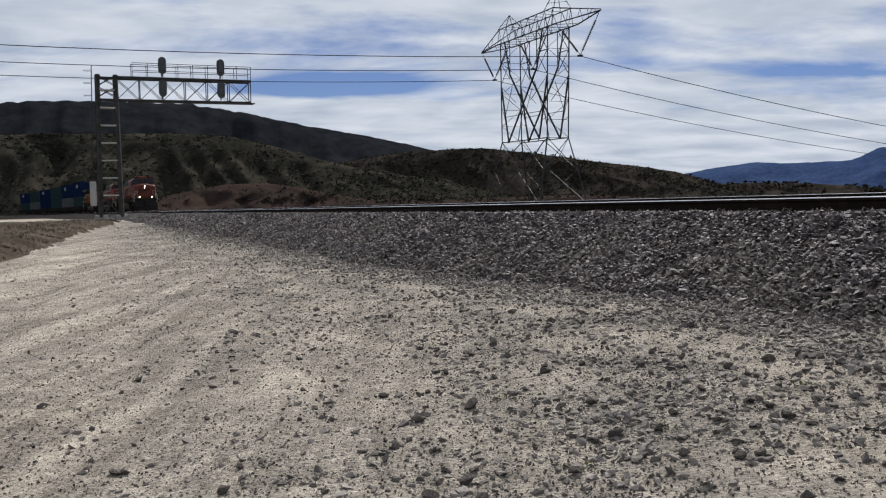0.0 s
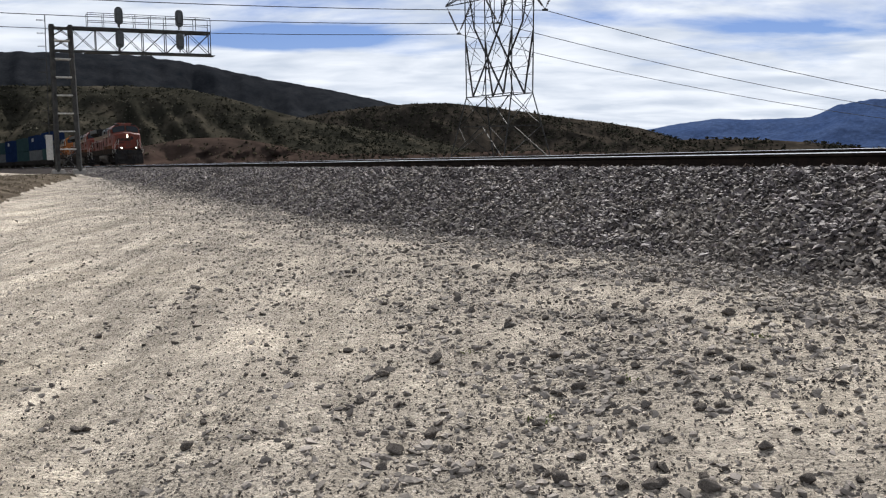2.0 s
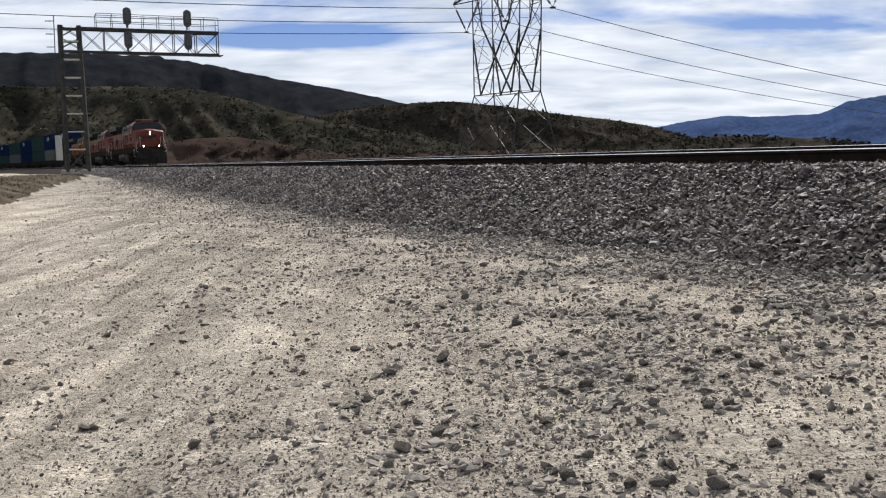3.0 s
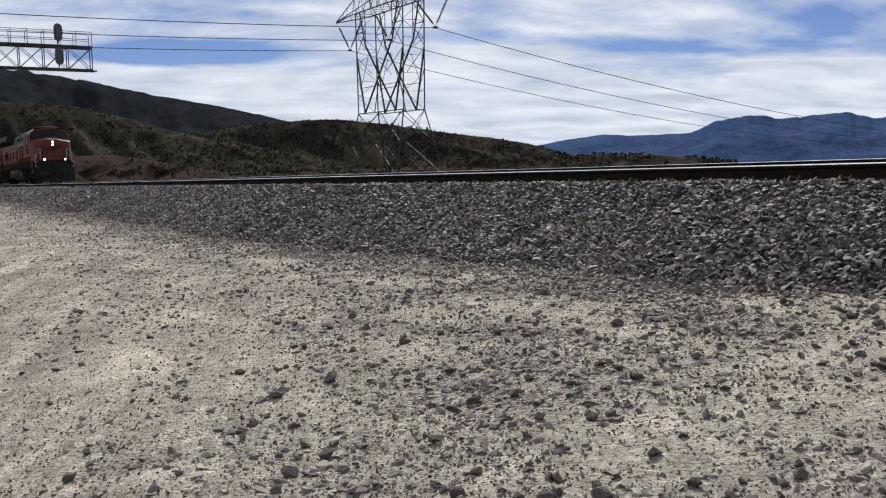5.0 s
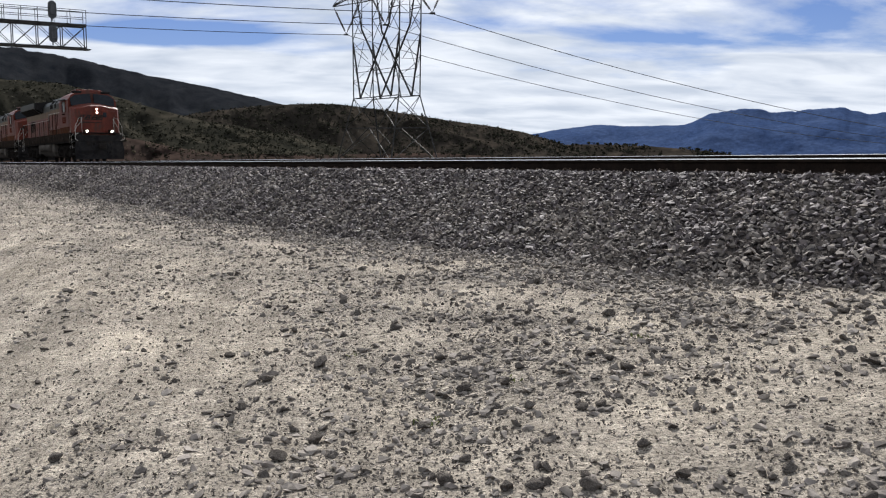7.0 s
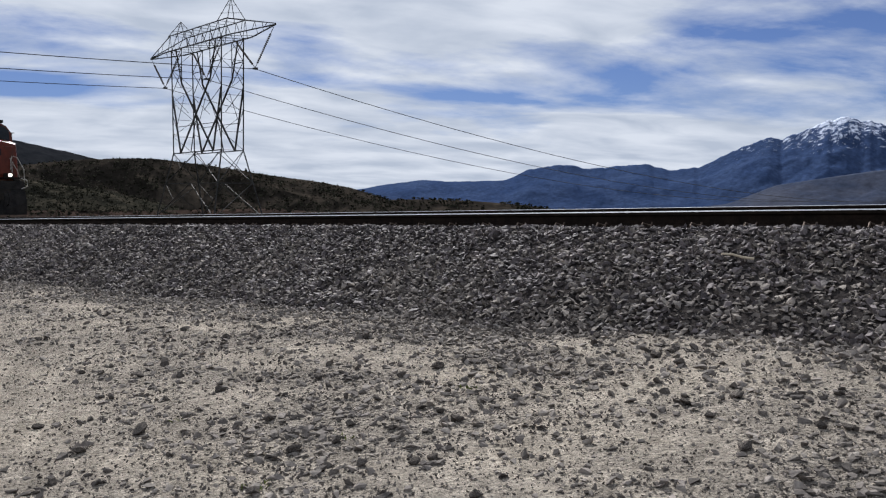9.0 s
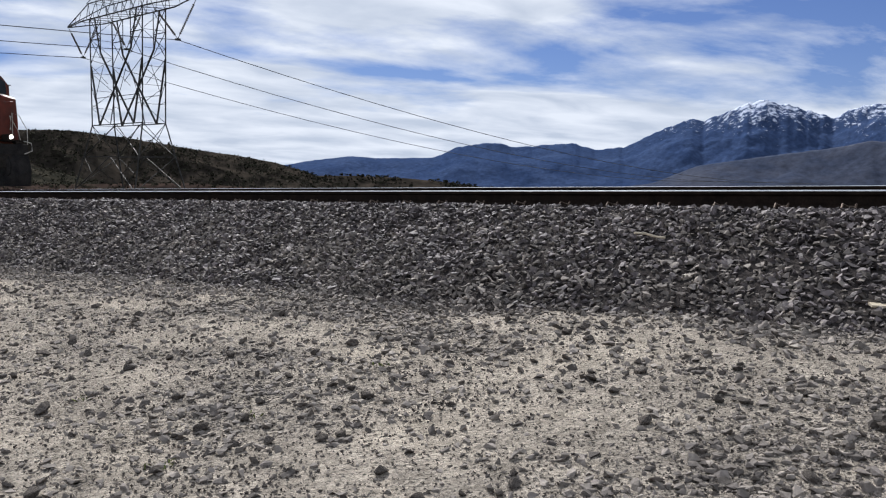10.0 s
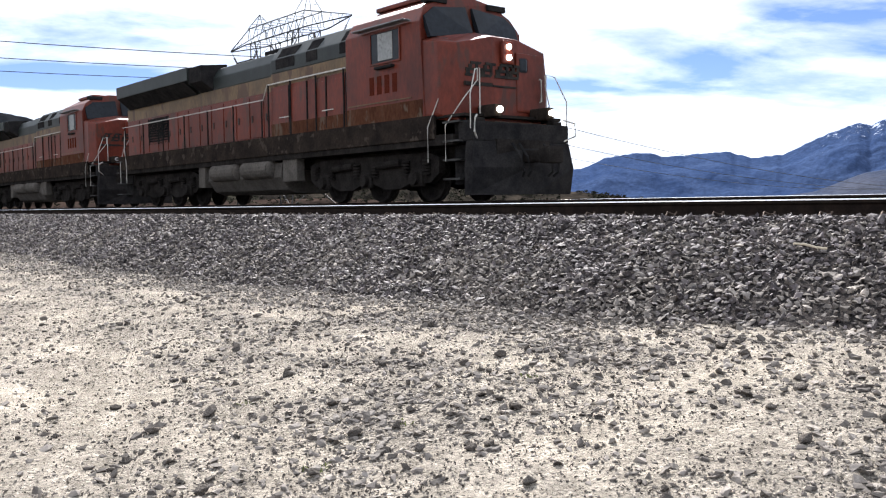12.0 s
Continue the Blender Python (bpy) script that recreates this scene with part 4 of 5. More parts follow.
def signal_bridge():
    s, p = 76.0, 5.25
    x, y = xy(s, p + curve_p(s))
    base = -1.02
    th = empty("cantilever_signal", "steel cantilever signal bridge with four dark signal heads over the tracks", "railway signal", m=pose(x, y, base, 0, 0, TURN))
    top = 11.35
    bm = bmesh.new()
    for px in (-0.75, 0.75):
        box(bm, px - 0.45, px + 0.45, -0.5, 0.5, -0.4, 0.45, 0.05)
    part("footing", bm, M["tie"], th, "dark concrete footing")
    for sx in (-1, 1):
        for sy in (-1, 1):
            bm = bmesh.new()
            bar(bm, (sx * 0.78, sy * 0.4, 0.3), (sx * 0.66, sy * 0.35, top), 0.19)
            part("post", bm, M["steel_dark"], th)
    for i in range(7):
        z = 2.0 + i * 1.36
        w = 0.78 - 0.12 * z / top
        bm = bmesh.new()
        box(bm, -w + 0.12, w - 0.12, -0.46, 0.42, z - 0.05, z + 0.05)
        # pale colour on these rungs stands in for light on the steel
        part("rung_plate", bm, M["rail_white"], th)
    for z0, z1 in ((0.4, 2.0), (9.6, 10.45), (10.45, top)):
        bm = bmesh.new()
        for sy in (-0.38, 0.38):
            bar(bm, (-0.74, sy, z0), (0.72, sy, z1), 0.035)
            bar(bm, (0.74, sy, z0), (-0.72, sy, z1), 0.035)
        split("cross_brace", bm, M["steel_dark"], th)
    L0, L1, zb, zt = 0.7, 11.15, 9.42, 11.1
    for sy in (-0.4, 0.4):
        for z, r in ((zb, 0.1), (zt, 0.1)):
            bm = bmesh.new()
            bar(bm, (-0.7, sy, z), (L1, sy, z), r)
            part("chord", bm, M["steel_dark"], th)
    n = 6
    for i in range(n):
        a, b = L0 + (L1 - L0) * i / n, L0 + (L1 - L0) * (i + 1) / n
        bm = bmesh.new()
        for sy in (-0.4, 0.4):
            bar(bm, (a, sy, zb), (b, sy, zt), 0.03)
            bar(bm, (a, sy, zt), (b, sy, zb), 0.03)
            bar(bm, (b, sy, zb), (b, sy, zt), 0.045)
        bar(bm, (b, -0.4, zb), (b, 0.4, zb), 0.04)
        split("truss_bar", bm, M["steel_dark"], th)
    bm = bmesh.new()
    for sy in (-0.55, 0.55):
        for z in (zt + 0.62, zt + 1.2):
            bar(bm, (1.9, sy, z), (L1, sy, z), 0.028)
        for i in range(9):
            q = 1.9 + (L1 - 1.9) * i / 8
            bar(bm, (q, sy, zt), (q, sy, zt + 1.2), 0.028)
    split("walkway_rail", bm, M["steel_dark"], th)
    bm = bmesh.new()
    box(bm, 1.6, L1 + 0.3, -0.6, 0.6, zb - 0.1, zb - 0.04)
    box(bm, 0.7, L1, -0.5, 0.5, zt + 0.1, zt + 0.15)
    part("walkway", bm, M["steel_dark"], th, "grated walkway")
    for px in (4.15, 8.7):
        for z in (zt + 1.05, zb + 0.95):
            bm = bmesh.new()
            pts = []
            for i in range(24):
                a = 2 * math.pi * i / 24
                pts.append((0.31 * math.cos(a), 0.36 * math.copysign(1, math.sin(a)) * (abs(math.sin(a)) > 0.01) + 0.31 * math.sin(a)))
            va = [bm.verts.new((px + u, -0.72, z + w)) for u, w in pts]
            vb = [bm.verts.new((px + u, -0.66, z + w)) for u, w in pts]
            for i in range(24):
                bm.faces.new((va[i], va[(i + 1) % 24], vb[(i + 1) % 24], vb[i]))
            bm.faces.new(va)
            bm.faces.new(vb[::-1])
            bmesh.ops.recalc_face_normals(bm, faces=bm.faces[:])
            hd = part("signal_head", bm, M["head"], th, "grey back of an oval signal head")
            for dz in (-0.38, 0, 0.38):
                bm = bmesh.new()
                bmesh.ops.create_cone(bm, cap_ends=False, segments=12, radius1=0.13, radius2=0.15, depth=0.35, matrix=pose(px, -0.48, z + dz, 90))
                part("lamp_hood", bm, M["black"], hd)
            bm = bmesh.new()
            box(bm, px - 0.17, px + 0.17, -0.82, -0.7, z - 0.4, z + 0.4, 0.05)
            bar(bm, (px, -0.5, z - 0.85), (px, -0.5, z - 0.4), 0.05, 8)
            part("lamp_case", bm, M["head"], hd)
    bm = bmesh.new()
    for sy in (-0.2, 0.2):
        bar(bm, (-1.25, sy, 2.9), (-1.05, sy, top + 0.7), 0.03)
    for i in range(28):
        z = 3.0 + i * 0.32
        bar(bm, (-1.25 + 0.2 * (z - 2.9) / 9, -0.2, z), (-1.25 + 0.2 * (z - 2.9) / 9, 0.2, z), 0.018)
        if i % 3 == 0:
            for u in (0.0, 0.5):
                bar(bm, (-1.35 - u * 0.6, -0.32, z), (-1.35 - u * 0.6, 0.32, z), 0.018)
            for sy in (-0.32, 0.32):
                bar(bm, (-1.65, sy, z), (-1.05, sy, z), 0.018)
    part("ladder", bm, M["steel_dark"], th)
    bm = bmesh.new()
    box(bm, -1.5, -1.05, -0.34, -0.3, 1.2, 3.1)
    box(bm, -1.5, -1.05, 0.3, 0.34, 1.2, 3.1)
    part("climbing_guard", bm, M["rail_white"], th, "pale sheet-metal climbing guard")
    return th


signal_bridge()


# ---- lattice pylon and its wires ----


def rod(bm, a, b, r, sides=4):
    return bar(bm, a, b, r * 0.8, sides)


def pylon():
    m = pose(10.2, 102.5, 1.5, 0, 0, -70.1)
    th = empty("lattice_pylon", "tall galvanised steel lattice pylon carrying three wires", "pylon", m=m)
    st = M["steel_dark"]
    HW, HD, ZW, ZA, ZT = 5.9, 1.25, 4.7, 16.2, 18.0
    GZ = -6.0
    for sx in (-1, 1):
        for sy in (-1, 1):
            bm = bmesh.new()
            rod(bm, (sx * HW, sy * HD, ZW), (sx * 6.15, sy * HD, ZA), 0.09)
            rod(bm, (sx * HW, sy * HD, ZW), (sx * 7.8, sy * 3.6, GZ), 0.1)
            part("leg", bm, st, th)
    # lower body
    for sy in (-1, 1):
        bm = bmesh.new()
        for z0, z1 in ((-6.0, -2.3), (-2.3, 1.3), (1.3, 4.7)):
            w0, w1 = (7.8 - 1.9 * (z + 6) / 10.7 for z in (z0, z1))
            d0, d1 = (sy * (3.6 - 2.35 * (z + 6) / 10.7) for z in (z0, z1))
            rod(bm, (-w0, d0, z0), (0, d1, z1), 0.06)
            rod(bm, (w0, d0, z0), (0, d1, z1), 0.06)
            rod(bm, (-w1, d1, z1), (w1, d1, z1), 0.05)
            rod(bm, (-w0 / 2, (d0 + d1) / 2, (z0 + z1) / 2), (-w1, d1, z1), 0.04)
            rod(bm, (w0 / 2, (d0 + d1) / 2, (z0 + z1) / 2), (w1, d1, z1), 0.04)
        split("lower_brace", bm, st, th)
    for sx in (-1, 1):
        bm = bmesh.new()
        for z0, z1 in ((-6.0, -2.3), (-2.3, 1.3), (1.3, 4.7)):
            w0, w1 = (sx * (7.8 - 1.9 * (z + 6) / 10.7) for z in (z0, z1))
            d0, d1 = ((3.6 - 2.35 * (z + 6) / 10.7) for z in (z0, z1))
            rod(bm, (w0, -d0, z0), (w1, d1, z1), 0.05)
            rod(bm, (w0, d0, z0), (w1, -d1, z1), 0.05)
            rod(bm, (w1, -d1, z1), (w1, d1, z1), 0.04)
        split("side_brace", bm, st, th)
    # columns with the great cross between them
    for sy in (-1, 1):
        y = sy * HD
        for sx in (-1, 1):
            for a, b, r in (((4.0, ZW), (6.0, 11.2), 0.13), ((4.0, ZW), (-3.6, 12.4), 0.13), ((-3.6, 12.4), (-4.9, ZA), 0.1), ((3.5, 12.0), (3.5, ZA), 0.06), ((1.4, ZW), (0.2, 8.0), 0.07)):
                bm = bmesh.new()
                rod(bm, (sx * a[0], y, a[1]), (sx * b[0], y, b[1]), r)
                part("main_member", bm, st, th)
        bm = bmesh.new()
        rod(bm, (-HW, y, ZW), (HW, y, ZW), 0.09)
        rod(bm, (-5.0, y, 7.6), (5.0, y, 7.6), 0.05)
        for sx in (-1, 1):
            rod(bm, (sx * 6.0, y, 11.4), (sx * 3.5, y, 13.9), 0.045)
            rod(bm, (sx * 3.5, y, 11.8), (sx * 6.05, y, 13.9), 0.045)
            rod(bm, (sx * 3.5, y, 13.9), (sx * 6.1, y, 13.9), 0.07)
            rod(bm, (sx * 6.1, y, 13.9), (sx * 3.6, y, ZA), 0.045)
            rod(bm, (sx * 3.5, y, 13.9), (sx * 6.1, y, ZA), 0.045)
            rod(bm, (sx * 6.0, y, 11.2), (sx * 1.9, y, 9.0), 0.04)
            rod(bm, (sx * 5.0, y, 7.6), (sx * 2.9, y, 10.9), 0.04)
            rod(bm, (sx * 5.95, y, 9.0), (sx * 4.6, y, 6.6), 0.035)
            rod(bm, (sx * 5.9, y, 6.9), (sx * 4.6, y, 6.6), 0.035)
        split("lattice", bm, st, th)
    for sx in (-1, 1):
        bm = bmesh.new()
        zs = [ZW, 6.6, 8.5, 10.4, 12.2, 14.0, ZA]
        for i, (a, b) in enumerate(zip(zs, zs[1:])):
            s1 = 1 if i % 2 else -1
            rod(bm, (sx * 6.0, -s1 * HD, a), (sx * 6.0, s1 * HD, b), 0.035)
            rod(bm, (sx * 6.0, -HD, b), (sx * 6.0, HD, b), 0.035)
        split("column_side", bm, st, th)
    # crossarm
    bm = bmesh.new()
    for sy in (-1, 1):
        rod(bm, (-8, sy * HD, ZA), (8, sy * HD, ZA), 0.1)
        rod(bm, (-7, sy * HD * 0.8, ZT), (7, sy * HD * 0.8, ZT), 0.08)
        for sx in (-1, 1):
            rod(bm, (sx * 8, sy * HD, ZA), (sx * 15, 0, ZA + 0.15), 0.09)
            rod(bm, (sx * 7, sy * HD * 0.8, ZT), (sx * 15, 0, ZA + 0.25), 0.07)
        for i in range(-7, 8):
            x0 = i
            if i % 2:
                rod(bm, (x0 - 1 if x0 > -7 else x0, sy * HD, ZA), (x0, sy * HD * 0.8, ZT), 0.04)
                rod(bm, (x0 + 1 if x0 < 7 else x0, sy * HD, ZA), (x0, sy * HD * 0.8, ZT), 0.04)
        for sx in (-1, 1):
            for k in (0.25, 0.5, 0.75):
                rod(bm, (sx * (8 + 7 * k), sy * HD * (1 - k), ZA + 0.1 * k), (sx * (7 + 8 * (k + 0.08)), sy * HD * 0.8 * (0.92 - k), ZT - (ZT - ZA - 0.2) * (k + 0.08)), 0.035)
    for i in range(-4, 5):
        rod(bm, (i * 2 - 1, -HD, ZA), (i * 2 + 1, HD, ZA), 0.035)
        rod(bm, (i * 1.7, -HD * 0.8, ZT), (i * 1.7, HD * 0.8, ZT), 0.035)
    part("crossarm", bm, st, th)
    for px, ph in ((-6.3, 19.6), (5.9, 20.4)):
        bm = bmesh.new()
        for sx, sy in ((-1.2, -1), (-1.2, 1), (1.2, -1), (1.2, 1)):
            rod(bm, (px + sx, sy, ZT), (px, 0, ph), 0.05)
        for z in (0.33, 0.66):
            w = 1.2 * (1 - z)
            rod(bm, (px - w, -w, ZT + (ph - ZT) * z), (px + w, w, ZT + (ph - ZT) * z), 0.03)
        part("earth_peak", bm, st, th)
    for hub, arms in ((-10.9, (-14.6, -6.3)), (0.0, (-3.7, 3.7)), (10.9, (14.6, 6.3))):
        for q in arms:
            bm = bmesh.new()
            a, b = Vector((q, 0, ZA - 0.05)), Vector((hub, 0, 12.65))
            rod(bm, a, b, 0.045, 6)
            for i in range(4, 20):
                c = a.lerp(b, i / 22)
                bmesh.ops.create_cone(bm, cap_ends=True, segments=8, radius1=0.12, radius2=0.1, depth=0.06, matrix=Matrix.Translation(c) @ (b - a).to_track_quat("Z", "Y").to_matrix().to_4x4())
            part("insulator_string", bm, M["glassy"], th)
        bm = bmesh.new()
        box(bm, hub - 0.25, hub + 0.25, -0.2, 0.2, 12.5, 12.68, 0.03)
        part("wire_clamp", bm, M["steel_dark"], th)
    return th


def wires():
    for hub in (-10.9, 0.0, 10.9):
        for sgn, fall, sag, far in ((1, -0.197, 0.00072, 150), (-1, -0.045, 0.00055, 130)):
            bm = bmesh.new()
            pts = []
            for i in range(25):
                d = far * i / 24
                c = Vector((10.2, 102.5, 1.5)) + Vector((0.34, -0.94, 0)) * hub + Vector((0.94, 0.34, 0)) * sgn * d
                c.z += 12.55 + fall * d + sag * d * d
                pts.append(c)
            pipe(bm, pts, 0.038, 5)
            tagged(part("power_line", bm, M["wire"]), "dark power line sagging from the pylon", "power line", "power lines")


pylon()
wires()


# ---- the train ----
M["dirty_sill"] = material("dust_coated_sill", [(0.014, 0.012, 0.011), (0.034, 0.026, 0.021)], 2.2, 0.75, speck=(3, 0.58, (0.05, 0.04, 0.033)))
M["dusty_paint"] = material("dust_coated_orange_paint", [(0.04, 0.019, 0.012), (0.07, 0.03, 0.018), (0.085, 0.05, 0.034)], 1.8, 0.7, speck=(2.6, 0.57, (0.09, 0.065, 0.048)), stretch=(1, 1, 0.5))
M["faded"] = material("faded_orange_paint", [(0.14, 0.052, 0.018), (0.2, 0.076, 0.026)], 1.5, 0.5, speck=(3.5, 0.6, (0.15, 0.06, 0.03)))
M["number"] = material("dark_red_lettering", [(0.055, 0.014, 0.009), (0.075, 0.018, 0.011)], 4, 0.6)
M["lens_off"] = material("unlit_lens", [(0.3, 0.3, 0.3), (0.4, 0.4, 0.4)], 5, 0.15)
M["blue_box"] = material("blue_container_paint", [(0.006, 0.012, 0.034), (0.009, 0.018, 0.048)], 0.8, 0.5)
M["teal_box"] = material("teal_container_paint", [(0.016, 0.03, 0.031), (0.023, 0.041, 0.042)], 0.8, 0.55)
M["grey_box"] = material("grey_container_paint", [(0.05, 0.053, 0.054), (0.08, 0.083, 0.084)], 0.8, 0.6)
M["mark"] = material("dark_lettering", [(0.02, 0.02, 0.02), (0.04, 0.035, 0.03)], 4, 0.6)
M["mark_pale"] = material("pale_lettering", [(0.2, 0.2, 0.2), (0.28, 0.28, 0.28)], 4, 0.6)


def solid(bm, rings):
    """A closed skin over rings of equal count."""
    vr = [[bm.verts.new(c) for c in r] for r in rings]
    n = len(vr[0])
    for a, b in zip(vr, vr[1:]):
        for i in range(n):
            bm.faces.new((a[i], a[(i + 1) % n], b[(i + 1) % n], b[i]))
    bm.faces.new(vr[0][::-1])
    bm.faces.new(vr[-1])
    bmesh.ops.recalc_face_normals(bm, faces=bm.faces[:])
    return bm


def soften(bm, w=0.04, angle=30):
    es = [e for e in bm.edges if e.is_manifold and e.calc_face_angle(0) > radians(angle)]
    bmesh.ops.bevel(bm, geom=es, offset=w, segments=2, affect="EDGES", profile=0.6)
    return bm


WHEEL_R = 0.53


def wheelset_mesh():
    bm = bmesh.new()
    for sx in (-1, 1):
        lathe_y(bm, [(-0.07 * sx, 0.12), (-0.07 * sx, 0.4), (-0.065 * sx, 0.44), (-0.07 * sx, 0.56), (-0.03 * sx, 0.56), (-0.02 * sx, WHEEL_R), (0.07 * sx, WHEEL_R - 0.01), (0.07 * sx, 0.45), (0.03 * sx, 0.4), (0.05 * sx, 0.2), (0.12 * sx, 0.16), (0.12 * sx, 0.02)], sx * 0.75, 0, 0, 22)
        for k in range(3):
            a = k * 2.1
            box(bm, sx * 0.75 + 0.03 * sx, sx * 0.75 + 0.06 * sx, 0.28 * math.cos(a) - 0.03, 0.28 * math.cos(a) + 0.03, 0.28 * math.sin(a) - 0.03, 0.28 * math.sin(a) + 0.03)
    bar(bm, (-0.8, 0, 0), (0.8, 0, 0), 0.09, 10)
    return mesh_of("wheelset", bm, M["under"])


WHEELS = wheelset_mesh()
ROLLING = []


def wheel_at(th, y):
    w = new("wheelset", WHEELS)
    w.parent, w.matrix_basis = th, pose(0, y, WHEEL_R)
    ROLLING.append((w, y))


def bogie(th, ys, parts_mat):
    """A three-axle or two-axle truck: side frames, springs and axle boxes."""
    y0, y1 = ys[0] - 0.75, ys[-1] + 0.75
    for sx in (-1, 1):
        x = sx * 1.12
        bm = bmesh.new()
        out = [(y0, 0.62), (y0 + 0.3, 0.42)]
        for a, b in zip(ys, ys[1:]):
            mid = (a + b) / 2
            out += [(a - 0.3, 0.42), (a + 0.3, 0.42), (mid - 0.3, 0.3), (mid + 0.3, 0.3)]
        out += [(ys[-1] - 0.3, 0.42), (y1 - 0.3, 0.42), (y1, 0.62), (y1, 0.98), (y1 - 0.4, 1.1), (y0 + 0.4, 1.1), (y0, 0.98)]
        prism(bm, out, x - 0.09, x + 0.09)
        part("truck_frame", bm, parts_mat, th)
        for a in ys:
            bm = bmesh.new()
            box(bm, x - 0.06 + sx * 0.1, x + 0.06 + sx * 0.1, a - 0.22, a + 0.22, 0.34, 0.74, 0.04)
            bar(bm, (x + sx * 0.15, a, 0.53), (x + sx * 0.26, a, 0.53), 0.15, 12)
            part("axle_box", bm, M["under"], th)
            for dy in (-0.38, 0.38):
                bm = bmesh.new()
                for k in range(5):
                    z = 0.62 + k * 0.075
                    bmesh.ops.create_cone(bm, cap_ends=True, segments=10, radius1=0.1, radius2=0.1, depth=0.045, matrix=pose(x + sx * 0.14, a + dy, z))
                part("spring", bm, parts_mat, th)
        for a, b in zip(ys, ys[1:]):
            bm = bmesh.new()
            bar(bm, (x + sx * 0.16, (a + b) / 2 - 0.45, 0.9), (x + sx * 0.16, (a + b) / 2 + 0.45, 0.86), 0.09, 10)
            part("brake_cylinder", bm, M["under"], th)
    for a in ys:
        wheel_at(th, a)


def locomotive(label, paint, lit, roof):
    th = empty("locomotive", label, "locomotive", "locomotives of the train")
    lamp_mat = M["lamp"] if lit else M["lens_off"]
    # running frame
    bm = bmesh.new()
    box(bm, -1.5, 1.5, 1.5, 21.3, 1.2, 1.42)
    box(bm, -0.8, 0.8, 0.9, 21.6, 0.95, 1.3)
    part("frame", bm, M["under"], th)
    for sx in (-1, 1):
        bm = bmesh.new()
        box(bm, sx * 1.46, sx * 1.54, 2.1, 20.9, 1.34, 1.86, 0.015)
        part("side_sill", bm, M["dirty_sill"], th, "dust-stained side sill")
    bm = bmesh.new()
    box(bm, -1.46, 1.46, 1.2, 21.4, 1.78, 1.84)
    part("walkway", bm, M["under"], th)
    # nose
    bm = bmesh.new()
    plan = [(-1.5, 3.1), (-1.5, 1.95), (-1.34, 1.5), (-0.4, 1.42), (0.4, 1.42), (1.34, 1.5), (1.5, 1.95), (1.5, 3.1)]
    zt = [3.58, 3.45, 3.36, 3.56, 3.56, 3.36, 3.45, 3.58]
    low = [(x, y, 1.68 if y < 1.9 else 1.86) for x, y in plan]
    mid = [(x, y, 2.5) for x, y in plan]
    top = [(x * 0.985, y + 0.07 * (y < 2.2), z) for (x, y), z in zip(plan, zt)]
    inner = [(x * 0.7, 2.2 + (y - 1.4) * 0.45, z + 0.2) for (x, y), z in zip(plan, zt)]
    solid(bm, [low, mid, top, inner])
    soften(bm, 0.035, 15)
    nose = part("nose", bm, paint, th)
    # cab
    bm = bmesh.new()
    sec = [(-1.52, 1.84), (-1.52, 3.95), (-1.3, 4.3), (-0.75, 4.6), (-0.3, 4.68), (0.3, 4.68), (0.75, 4.6), (1.3, 4.3), (1.52, 3.95), (1.52, 1.84)]
    front = [(x, 2.42 if z < 3.5 else 2.42 + (z - 3.5) * 0.32, z) for x, z in sec]
    shoulder = [(x, 3.05, z) for x, z in sec]
    rear = [(x, 5.5, z) for x, z in sec]
    solid(bm, [front, shoulder, rear])
    soften(bm, 0.03, 20)
    cab = part("cab", bm, paint, th)
    for sx in (-1, 1):
        bm = bmesh.new()
        solid(bm, [[(sx * 0.1, 2.4, 3.78), (sx * 1.34, 2.4, 3.6), (sx * 1.38, 2.57, 4.08), (sx * 1.05, 2.64, 4.32), (sx * 0.1, 2.67, 4.42)], [(sx * 0.1, 2.52, 3.78), (sx * 1.34, 2.52, 3.6), (sx * 1.38, 2.7, 4.08), (sx * 1.05, 2.8, 4.32), (sx * 0.1, 2.8, 4.42)]])
        part("windscreen", bm, M["glass"], cab, "dark windscreen pane")
    for sx in (-1, 1):
        bm = bmesh.new()
        box(bm, sx * 1.5, sx * 1.53, 3.3, 4.4, 3.22, 3.9, 0.01)
        w = part("side_window", bm, M["glass"], cab, "dark cab side window with a pale reflection painted on its sliding pane")
        bm = bmesh.new()
        box(bm, sx * 1.52, sx * 1.545, 3.55, 4.12, 3.26, 3.88, 0.008)
        part("sliding_pane", bm, M["pale_glass"], w)
        bm = bmesh.new()
        for y0_, y1_, z0, z1 in ((3.26, 4.44, 3.18, 3.22), (3.26, 4.44, 3.9, 3.94), (3.26, 3.3, 3.22, 3.9), (4.4, 4.44, 3.22, 3.9)):
            box(bm, sx * 1.5, sx * 1.55, y0_, y1_, z0, z1)
        part("window_frame", bm, paint, w)
        bm = bmesh.new()
        box(bm, sx * 1.5, sx * 1.62, 3.5, 4.2, 3.06, 3.13, 0.03)
        part("arm_rest", bm, M["black"], w)
        bm = bmesh.new()
        box(bm, sx * 1.51, sx * 1.53, 2.5, 5.48, 1.86, 2.24)
        part("lower_panel", bm, M["dusty_paint"], cab, "dust-coated lower cab panel")
        bm = bmesh.new()
        box(bm, sx * 1.5, sx * 1.75, 2.9, 4.9, 4.0, 4.03, 0.008)
        part("sunshade", bm, M["steel"], cab)
        # road number, as plain bars
        bm = bmesh.new()
        for k in range(4):
            box(bm, sx * 1.5, sx * 1.526, 3.42 + k * 0.3, 3.6 + k * 0.3, 2.5, 2.92)
        part("number_mark", bm, M["number"], cab)
        bm = bmesh.new()
